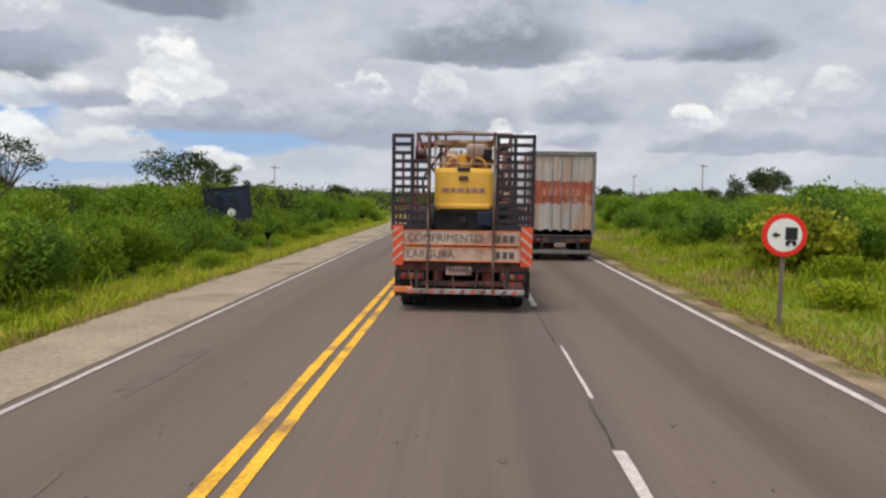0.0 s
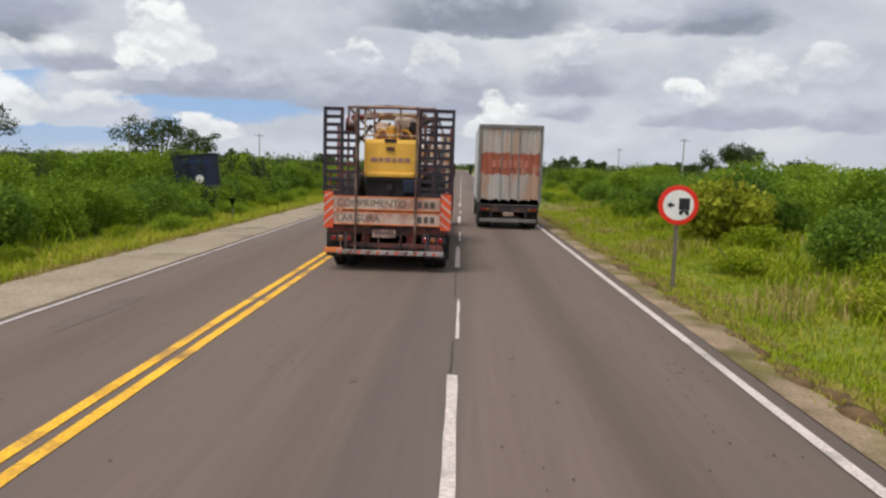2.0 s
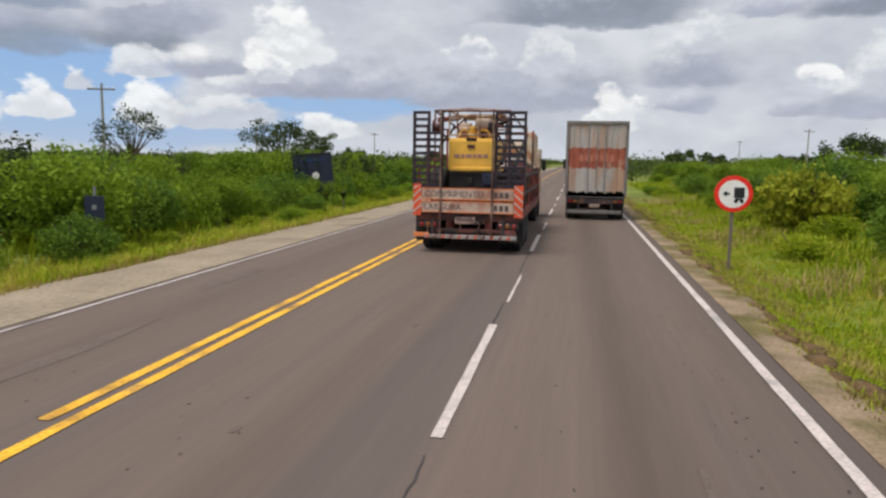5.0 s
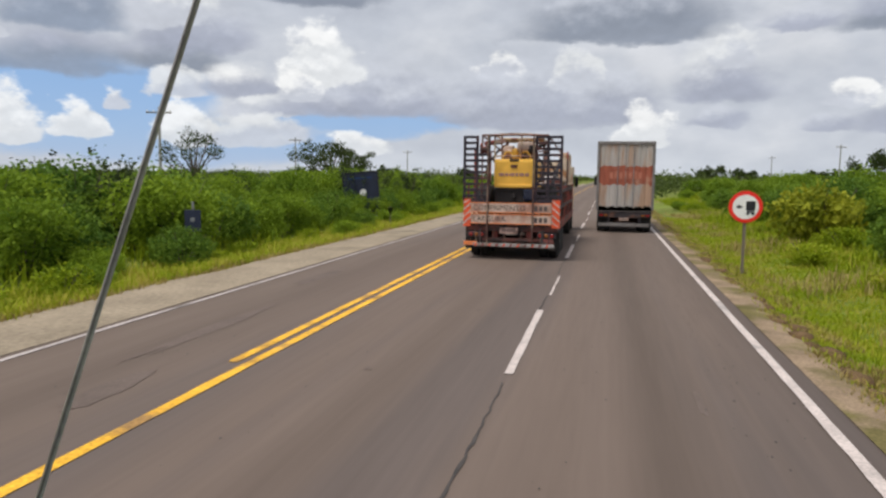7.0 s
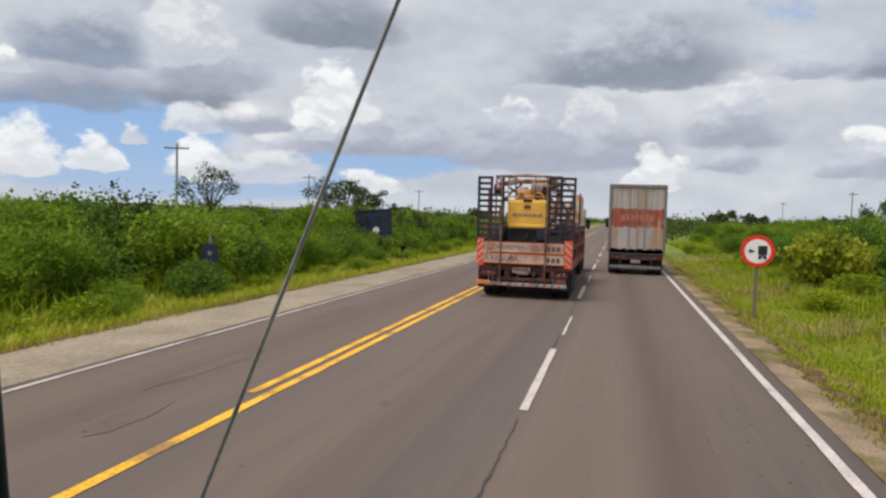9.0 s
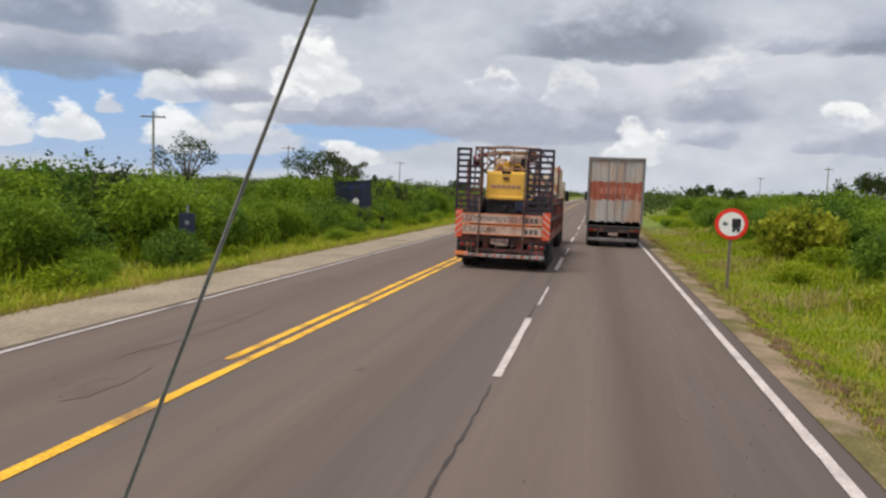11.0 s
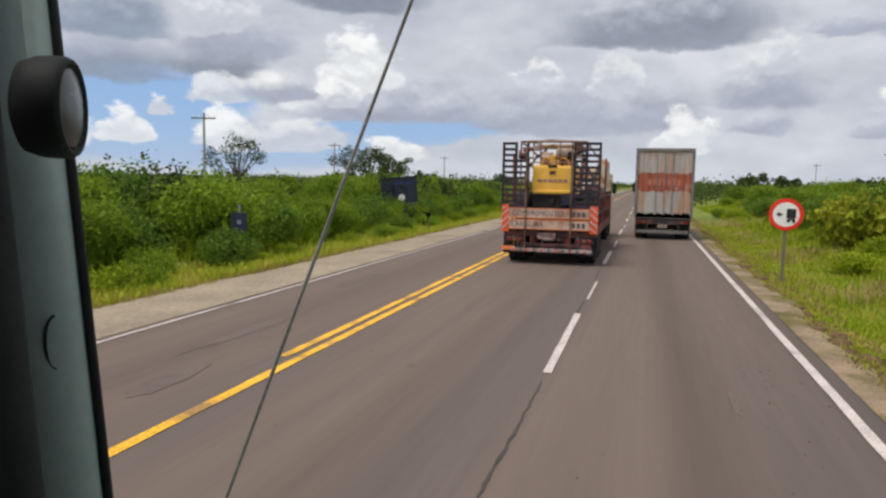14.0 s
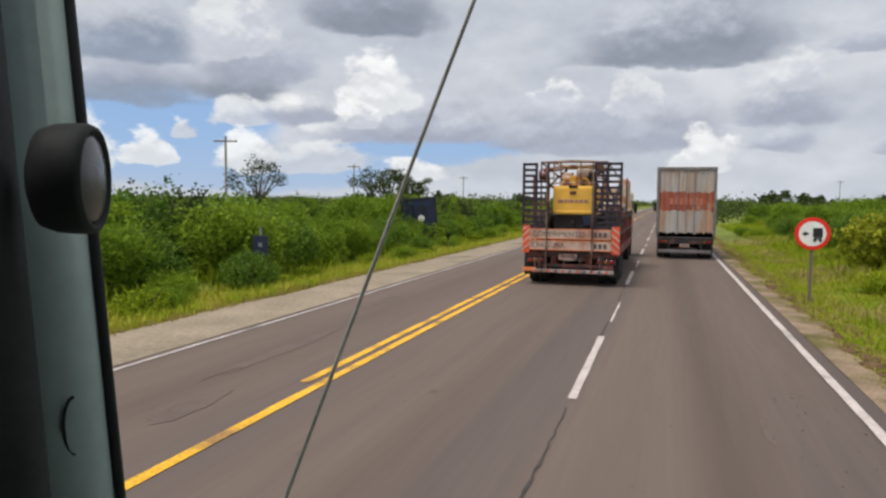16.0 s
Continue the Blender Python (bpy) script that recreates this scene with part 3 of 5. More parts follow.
def wheel(parent, x, y, z, r, w, rim_out):
    """A tyre with grooves and a dished rim; rim_out: +1 or -1, the side that shows."""
    turn = Matrix.Translation((x, y, z)) @ Matrix.Rotation(radians(90), 4, "Y")
    b = bmesh.new()
    prof = [(r * 0.62, -w / 2), (r * 0.9, -w / 2), (r * 0.98, -w * 0.4), (r, -w * 0.3), (r, -w * 0.06), (r * 0.975, -w * 0.04), (r * 0.975, w * 0.04), (r, w * 0.06), (r, w * 0.3), (r * 0.98, w * 0.4), (r * 0.9, w / 2), (r * 0.62, w / 2)]
    tyre_at = new("wheel", mesh_from("wheel", add_lathe(b, prof, turn, 28), M["rubber"], True))
    tyre_at.parent = parent
    b2 = bmesh.new()
    s = rim_out
    prof = [(r * 0.63, s * w * 0.42), (r * 0.58, s * w * 0.5), (r * 0.5, s * w * 0.30), (r * 0.26, s * w * 0.22), (r * 0.24, s * w * 0.46), (r * 0.12, s * w * 0.5)]
    if s < 0:
        prof = list(reversed(prof))
    part("rim", add_lathe(b2, prof, turn, 20), M["rim_steel"], tyre_at)
    return tyre_at


def slanted_panel(parent, name, x0, x1, y, z0, z1, n, mats, lean, label):
    """A red plate with narrow slanted pale bands, each a thin piece on the plate."""
    plate = part(name, box(x0, x1, y, y + 0.02, z0, z1, 0.004), M["reflex_red"], parent, label)
    h = (z1 - z0) / n

    def band(z, x):
        return z + lean * (x - x0) / (x1 - x0)
    for k in range(n):
        za = z0 + (k + 0.3) * h - min(0, lean) * 0.5
        b = bmesh.new()
        vs = [b.verts.new((x, y - 0.004, min(max(z, z0 + 0.004), z1 - 0.004))) for x, z in
              ((x0, band(za, x0)), (x1, band(za, x1)), (x1, band(za, x1) + h * 0.24), (x0, band(za, x0) + h * 0.24))]
        b.faces.new(vs)
        part("band", b, mats, plate)
    return plate


def lowbed_trailer():
    """A low trailer with raised loading ramps; its rear is at y = 0, it drives towards +y."""
    t = thing("lowbed_trailer", (1.89, 0, 0), "dark red low-bed trailer with raised steel ramps and warning boards", "trailer")
    part("deck", box(-1.36, 1.36, 0.25, 9.2, 1.0, 1.14, 0.02), M["dark_steel"], t)
    part("rear_beam", box(-1.42, 1.42, 0.06, 0.30, 0.86, 1.08, 0.02), M["dirty_red"], t, "dirty dark red rear beam")
    part("main_beam", box(-0.62, -0.44, 0.2, 9.0, 0.62, 1.0, 0.01), M["red_frame"], t)
    part("main_beam", box(0.44, 0.62, 0.2, 9.0, 0.62, 1.0, 0.01), M["red_frame"], t)
    part("side_rail", box(-1.43, -1.36, 0.3, 9.2, 0.92, 1.16, 0.01), M["red_frame"], t)
    part("side_rail", box(1.36, 1.43, 0.3, 9.2, 0.92, 1.16, 0.01), M["red_frame"], t)
    # ramps: three uprights and cross slats
    for side in (-1, 1):
        xs = (0.72, 1.08, 1.47)
        frame_bm = bmesh.new()
        for x in xs:
            add_box(frame_bm, side * x - 0.035, side * x + 0.035, -0.02, 0.09, 1.72, 3.76, 0.006)
        add_box(frame_bm, min(side * xs[0], side * xs[2]), max(side * xs[0], side * xs[2]), 0.0, 0.07, 1.74, 1.86, 0.006)
        ramp = part("ramp", frame_bm, M["ramp_steel"], t, "raised dark steel loading ramp with cross slats")
        for k in range(11):
            z = 1.94 + k * 0.178
            for xa, xb in ((xs[0], xs[1]), (xs[1], xs[2])):
                if side < 0 and xa == xs[0] and k > 7:
                    continue
                lo, hi = min(side * xa, side * xb), max(side * xa, side * xb)
                part("slat", box(lo + 0.02, hi - 0.02, 0.0, 0.075, z - 0.040, z + 0.040, 0.008), M["ramp_steel"], ramp)
        # strut that holds the ramp up
        part("ramp_strut", tube((side * 1.08, 0.1, 1.9), (side * 1.08, 0.6, 1.12), 0.03), M["dark_steel"], t)
    # warning boards
    for z0, z1, word in ((1.43, 1.745, "COMPRIMENTO"), (1.09, 1.395, "LARGURA")):
        brd = part("warning_board", box(-1.24, 1.22, -0.06, -0.03, z0, z1, 0.006), M["board_white"], t, "weathered cream warning board with dark capitals")
        part("rim_bar", box(-1.24, 1.22, -0.066, -0.06, z0, z0 + 0.025), M["reflex_orange"], brd)
        part("rim_bar", box(-1.24, 1.22, -0.066, -0.06, z1 - 0.025, z1), M["reflex_orange"], brd)
        zc = (z0 + z1) / 2 - 0.01
        lettering(word, 0.225, (-1.17, -0.064, zc), brd, M["board_ink"])
        for k in range(3):
            part("ink_bar", box(0.70 + k * 0.145, 0.80 + k * 0.145, -0.066, -0.06, zc - 0.075, zc + 0.075), M["board_ink"], brd)
    for side in (-1, 1):
        x0, x1 = (-1.47, -1.25) if side < 0 else (1.23, 1.47)
        slanted_panel(t, "chevron_panel", x0, x1, -0.07, 1.0, 1.84, 4, M["reflex_white"], -0.20 * side, "red and white slanted reflective panel")
        cl = part("lamp_cluster", box(min(side * 0.80, side * 1.36), max(side * 0.80, side * 1.36), 0.0, 0.08, 0.68, 0.84, 0.015), M["dark_steel"], t)
        for k, mm in enumerate(("lamp_red", "lamp_amber", "lamp_red")):
            xx = side * (0.90 + 0.17 * k)
            b = bmesh.new()
            add_lathe(b, [(0.062, 0.0), (0.062, 0.02), (0.045, 0.032)], Matrix.Translation((xx, 0.0, 0.76)) @ Matrix.Rotation(radians(90), 4, "X"), 16)
            part("lamp", b, M[mm], cl)
        # stays in front of the boards, hinge ends of the ramps
        xx = -0.73 if side < 0 else 0.65
        part("stay", box(xx - 0.022, xx + 0.022, -0.12, -0.07, 0.44, 3.80, 0.008), M["stay_brown"], t)
        part("mud_flap", box(side * 1.15 - 0.3, side * 1.15 + 0.3, 0.22, 0.24, 0.30, 0.86), M["rubber"], t)
    for k, xa in enumerate((-1.12, -0.52, -0.22, 0.34, 0.86, 1.2)):
        part("tie_chain", tube((xa, 0.0, 0.92), (xa + 0.06 * (-1) ** k, -0.02, 0.50), 0.016), M["dark_steel"] if k % 2 else M["stay_brown"], t)
    part("spare_plate", box(0.98, 1.30, -0.02, 0.0, 0.50, 0.66, 0.01), M["red_frame"], t, "worn dark red reflector plate")
    part("spare_plate", box(-1.46, -1.05, -0.05, 0.0, 0.42, 0.54, 0.01), M["reflex_orange"], t, "worn orange reflector plate")
    part("cross_tie", box(-0.9, 0.9, 0.02, 0.10, 0.56, 0.66, 0.01), M["dirty_red"], t)
    plate = part("number_plate", box(-0.34, 0.20, -0.03, -0.015, 0.80, 0.98, 0.004), M["dirty_plate"], t, "dirty pinkish-grey number plate")
    for k in range(6):
        part("ink_bar", box(-0.27 + k * 0.075, -0.22 + k * 0.075, -0.035, -0.03, 0.86, 0.94), M["board_ink"], plate)
    # bumper with slanted bands
    bp = part("bumper", box(-1.16, 1.32, -0.10, -0.02, 0.40, 0.50, 0.012), M["rim_grey"], t, "grey bumper bar with worn red bands")
    for k in range(11):
        xa = -1.13 + k * 0.218
        b = bmesh.new()
        vs = [b.verts.new(p) for p in ((xa, -0.104, 0.41), (xa + 0.07, -0.104, 0.41), (xa + 0.12, -0.104, 0.49), (xa + 0.05, -0.104, 0.49))]
        b.faces.new(vs)
        part("band", b, M["reflex_red"] if k % 2 == 0 else M["red_frame"], bp)
    for x in (-0.95, 0.95):
        part("bumper_arm", box(x - 0.04, x + 0.04, -0.04, 0.6, 0.40, 0.90, 0.01), M["dark_steel"], t)
    for y in (1.05, 2.15, 3.25):
        part("axle", tube((-1.3, y, 0.43), (1.3, y, 0.43), 0.07), M["dark_steel"], t)
        for side in (-1, 1):
            wheel(t, side * 1.24, y, 0.435, 0.43, 0.26, side)
            wheel(t, side * 0.94, y, 0.435, 0.43, 0.26, side)
    # stake frames along the sides
    for side in (-1, 1):
        for k in range(9):
            y = 0.35 + k * 1.05
            part("stake", box(side * 1.40 - 0.03, side * 1.40 + 0.03, y - 0.035, y + 0.035, 1.14, 3.45 if k in (1, 4) else 2.25, 0.006), M["red_frame"], t)
        for z in (1.6, 2.1):
            part("rail", box(side * 1.40 - 0.022, side * 1.40 + 0.022, 0.35, 8.8, z - 0.05, z + 0.05, 0.006), M["ramp_steel"], t)
    # gooseneck and legs at the front
    part("gooseneck", box(-1.2, 1.2, 9.0, 12.2, 1.14, 1.5, 0.05), M["red_frame"], t)
    part("leg", box(-0.95, -0.80, 9.1, 9.3, 0.0, 1.1, 0.01), M["dark_steel"], t)
    part("leg", box(0.80, 0.95, 9.1, 9.3, 0.0, 1.1, 0.01), M["dark_steel"], t)
    return t


def road_machine():
    """The yellow compactor that rides on the trailer's deck."""
    m = thing("road_roller", (1.89, 0, 1.14), "yellow road machine with beige guard frame riding on the trailer", "road machine")
    z = -1.14
    hood = part("hood", box(-0.63, 0.64, 0.42, 2.3, 2.18 + z, 3.07 + z, 0.09), M["machine_yellow"], m, "rounded yellow engine hood")
    part("emblem", box(-0.10, 0.10, 0.405, 0.425, 2.80 + z, 2.90 + z, 0.03), M["machine_brown"], hood)
    for k, (xa, xb) in enumerate(((-0.46, -0.30), (-0.27, -0.17), (-0.14, 0.02), (0.05, 0.14), (0.17, 0.31), (0.34, 0.46))):
        part("ink_bar", box(xa, xb, 0.41, 0.425, 2.545 + z, 2.645 + z, 0.006), M["hood_ink"], hood, "dull violet-brown worn lettering bar")
    part("latch", box(-0.14, 0.14, 0.40, 0.50, 3.00 + z, 3.085 + z, 0.02), M["machine_dark"], hood, "dark latch in the hood's upper edge")
    part("lip", box(-0.56, 0.57, 0.385, 0.47, 2.185 + z, 2.30 + z, 0.035), M["machine_yellow"], hood)
    part("hood_grille", box(-0.5, 0.5, 0.44, 0.5, 2.10 + z, 2.20 + z, 0.01), M["machine_dark"], m)
    part("chassis", box(-0.60, 0.60, 0.5, 5.2, 1.55 + z, 2.16 + z, 0.05), M["machine_dark"], m)
    part("belly", box(-0.42, 0.42, 0.6, 5.0, 1.25 + z, 1.56 + z, 0.05), M["machine_dark"], m)
    part("tow_hook", tube((0.0, 0.3, 1.95 + z), (0.0, 0.55, 1.95 + z), 0.07), M["machine_dark"], m)
    part("oil_tank", box(0.30, 0.66, 0.40, 0.8, 1.80 + z, 2.16 + z, 0.05), M["cab_blue"], m, "small dark blue tank")
    part("cross_bar", tube((-1.0, 0.46, 3.80 + z), (1.02, 0.46, 3.80 + z), 0.03), M["machine_brown"], m)
    part("top_rail", tube((-1.0, 0.46, 3.80 + z), (-1.05, 5.2, 3.45 + z), 0.03), M["machine_brown"], m)
    part("top_rail", tube((1.02, 0.46, 3.80 + z), (1.10, 5.2, 3.45 + z), 0.03), M["machine_brown"], m)
    part("rail_post", tube((1.02, 0.46, 1.14 + z), (1.02, 0.46, 3.80 + z), 0.026), M["machine_brown"], m)
    part("rail_post", tube((-1.0, 0.46, 1.14 + z), (-1.0, 0.46, 3.80 + z), 0.026), M["machine_brown"], m)
    part("sack_roll", box(0.05, 0.52, 0.62, 1.2, 3.30 + z, 3.62 + z, 0.10), M["board_white"], m, "pale rolled tarpaulin sack", True)
    part("side_tank", box(1.02, 1.36, 5.6, 8.2, 2.35 + z, 3.45 + z, 0.08), M["tank_cream"], m, "cream-coloured side tank with rusty stains")
    for y, r in ((1.35, 0.56), (4.4, 0.56)):
        for side in (-1, 1):
            wheel(m, side * 1.0, y, r, r, 0.46, side)
    # guard frame over the operator's place
    for x in (-0.62, -0.40, 0.21, 0.66):
        part("guard_post", tube((x, 0.52, 3.04 + z), (x, 0.52, 3.78 + z), 0.024), M["beige_steel"], m)
    for zz in (3.16, 3.82):
        part("guard_rail", tube((-0.64, 0.52, zz + z), (0.68, 0.52, zz + z), 0.024), M["beige_steel"], m)
    for x in (-0.62, 0.66):
        part("guard_rail", tube((x, 0.52, 3.78 + z), (x, 3.4, 3.78 + z), 0.028), M["beige_steel"], m)
        part("roof_post", tube((x, 3.35, 2.1 + z), (x, 3.35, 3.78 + z), 0.04), M["machine_brown"], m)
    part("seat", box(-0.28, 0.28, 2.4, 2.8, 2.5 + z, 3.45 + z, 0.08), M["machine_dark"], m)
    part("hose_reel", add_lathe(bmesh.new(), [(0.10, -0.12), (0.20, -0.11), (0.20, -0.08), (0.11, -0.06), (0.11, 0.06), (0.20, 0.08), (0.20, 0.11), (0.10, 0.12)], Matrix.Translation((-0.92, 0.35, 3.35 + z)) @ Matrix.Rotation(radians(90), 4, "Y"), 18), M["red_frame"], m, "dark red hose reel")
    part("reel_arm", tube((-0.92, 0.35, 3.35 + z), (-0.55, 0.6, 2.9 + z), 0.03), M["red_frame"], m)
    part("air_filter", add_lathe(bmesh.new(), [(0.10, 0), (0.13, 0.03), (0.13, 0.28), (0.08, 0.33)], Matrix.Translation((-0.30, 1.0, 3.06 + z)), 16), M["board_white"], m, "pale cylindrical air filter")
    part("exhaust", tube((0.10, 1.2, 3.05 + z), (0.10, 1.2, 3.72 + z), 0.05), M["beige_steel"], m)
    part("tool_box", box(0.28, 0.62, 0.75, 1.3, 3.06 + z, 3.52 + z, 0.03), M["beige_steel"], m, "pale steel box")
    part("canister", add_lathe(bmesh.new(), [(0.10, 0), (0.11, 0.02), (0.11, 0.3), (0.05, 0.36)], Matrix.Translation((-0.02, 0.8, 3.06 + z)), 16), M["machine_yellow"], m, "yellow canister with a narrow neck")
    part("arm", tube((0.80, 0.6, 2.4 + z), (0.95, 1.6, 3.5 + z), 0.06), M["machine_brown"], m)
    part("arm", tube((0.98, 0.45, 3.25 + z), (0.95, 1.6, 3.62 + z), 0.055), M["machine_dark"], m)
    part("tool_roll", tube((-0.95, 0.55, 3.55 + z), (-0.40, 0.75, 3.62 + z), 0.07), M["red_frame"], m)
    part("tool_roll", tube((0.66, 0.60, 3.42 + z), (1.0, 0.72, 3.60 + z), 0.06), M["machine_dark"], m)
    part("lamp_bar", box(-0.60, -0.28, 0.49, 0.56, 3.56 + z, 3.68 + z, 0.02), M["board_white"], m)
    part("ladder_rung", tube((-1.0, 0.46, 3.30 + z), (-0.62, 0.52, 3.30 + z), 0.022), M["machine_brown"], m)
    part("ladder_rung", tube((0.66, 0.52, 3.30 + z), (1.02, 0.46, 3.30 + z), 0.022), M["machine_brown"], m)
    part("roof", box(-0.68, 0.72, 2.2, 4.2, 3.74 + z, 3.82 + z, 0.03), M["beige_steel"], m)
    # operator's place: controls, seat, pipes and loose gear behind the guard
    part("control_box", box(-0.50, -0.14, 1.25, 1.60, 3.05 + z, 3.52 + z, 0.04), M["board_white"], m, "pale control box")
    part("seat_cushion", box(0.10, 0.52, 1.35, 1.80, 3.05 + z, 3.22 + z, 0.05), M["machine_dark"], m)
    part("seat_shell", box(0.12, 0.50, 1.72, 1.84, 3.12 + z, 3.66 + z, 0.05), M["tank_cream"], m, "cream seat shell")
    part("battery_box", box(0.40, 0.62, 0.62, 0.86, 3.28 + z, 3.50 + z, 0.03), M["machine_dark"], m, "black battery box")
    part("tarpaulin", tube((-0.86, 0.62, 3.80 + z), (-0.05, 0.66, 3.84 + z), 0.04, 0.05), M["stay_brown"], m, "brown rolled tarpaulin")
    part("tarpaulin", tube((-0.05, 0.66, 3.84 + z), (0.70, 0.62, 3.81 + z), 0.05, 0.04), M["stay_brown"], m, "brown rolled tarpaulin")
    for xa, za, xb, zb, mm in ((-0.34, 3.07, -0.44, 3.42, "machine_brown"), (-0.12, 3.07, -0.06, 3.48, "stay_brown"), (0.06, 3.30, 0.34, 3.66, "machine_brown"), (-0.56, 3.28, -0.22, 3.62, "beige_steel"), (0.30, 3.07, 0.24, 3.40, "machine_dark")):
        part("lever", tube((xa, 0.70, za + z), (xb, 0.78, zb + z), 0.022), M[mm], m)
    for x0, w in ((-0.36, 0.30), (0.14, 0.34)):
        b = bmesh.new()
        arch = [Vector((x0 + w * (0.5 - 0.5 * math.cos(a)), 0.60, 3.10 + z + 0.20 * math.sin(a))) for a in (math.pi * k / 8 for k in range(9))]
        for p0, p1 in zip(arch, arch[1:]):
            add_tube(b, p0, p1, 0.026, 0.026, 8)
        part("hand_rail", b, M["machine_yellow"], m, "arched yellow hand rail")
    for side in (-1, 1):
        b = bmesh.new()
        bend = [Vector((side * (0.70 + 0.20 * math.sin(k * 0.6)), 0.50 + 0.05 * k, 2.30 + 0.16 * k + z)) for k in range(8)]
        for p0, p1 in zip(bend, bend[1:]):
            add_tube(b, p0, p1, 0.03, 0.03, 8)
        part("hose", b, M["machine_dark"], m)
    # second half with the drum ahead
    part("front_frame", box(-0.95, 0.95, 5.0, 8.6, 1.75 + z, 2.25 + z, 0.06), M["machine_yellow"], m)
    part("side_plate", box(0.95, 1.12, 5.6, 8.2, 1.35 + z, 2.4 + z, 0.06), M["machine_brown"], m)
    part("engine_block", box(0.66, 1.22, 2.5, 4.6, 1.9 + z, 2.32 + z, 0.10), M["machine_brown"], m, "rust-brown engine block")
    part("hydraulic_ram", tube((1.12, 1.2, 2.3 + z), (1.18, 4.8, 3.3 + z), 0.06), M["machine_dark"], m)
    part("hose", tube((1.05, 0.9, 3.0 + z), (1.1, 3.6, 2.6 + z), 0.035), M["machine_dark"], m)
    part("mud_guard", box(0.62, 1.20, 4.7, 5.6, 1.5 + z, 2.5 + z, 0.12), M["red_frame"], m)
    part("drum", tube((-0.9, 7.0, 0.72), (0.9, 7.0, 0.72), 0.72, seg=32), M["rim_grey"], m, "worn grey steel roller drum")
    return m


def tractor_unit(at, paint, label):
    """A truck's driving cab with frame, seen from behind."""
    t = thing("truck_tractor", at, label, "truck")
    part("frame", box(-0.45, 0.45, -2.4, 1.7, 0.72, 0.98, 0.02), M["dark_steel"], t)
    b = bmesh.new()
    add_box(b, -1.22, 1.22, -0.3, 1.75, 0.95, 3.05, 0.10)
    part("cab", b, paint, t)
    part("roof_fairing", box(-1.05, 1.05, -0.1, 1.4, 3.02, 3.3, 0.10), paint, t)
    part("rear_window", box(-0.6, 0.6, -0.32, -0.29, 2.1, 2.7, 0.01), M["glass_dark"], t)
    for s in (-1, 1):
        part("side_window", box(s * 1.215 - 0.012, s * 1.215 + 0.012, 0.3, 1.3, 2.0, 2.7, 0.005), M["glass_dark"], t)
        part("mirror_arm", tube((s * 1.18, 1.5, 2.55), (s * 1.32, 1.55, 2.5), 0.02), M["black_trim"], t)
        part("mirror", box(s * 1.34 - 0.08, s * 1.34 + 0.08, 1.48, 1.58, 2.05, 2.55, 0.04), M["black_trim"], t)
        wheel(t, s * 1.05, 1.0, 0.5, 0.5, 0.30, s)
        for y in (-1.7,):
            wheel(t, s * 1.08, y, 0.5, 0.5, 0.28, s)
            wheel(t, s * 0.77, y, 0.5, 0.5, 0.28, s)
    part("exhaust_stack", tube((0.9, -0.5, 1.0), (0.9, -0.5, 3.3), 0.07), M["galvanised"], t)
    return t


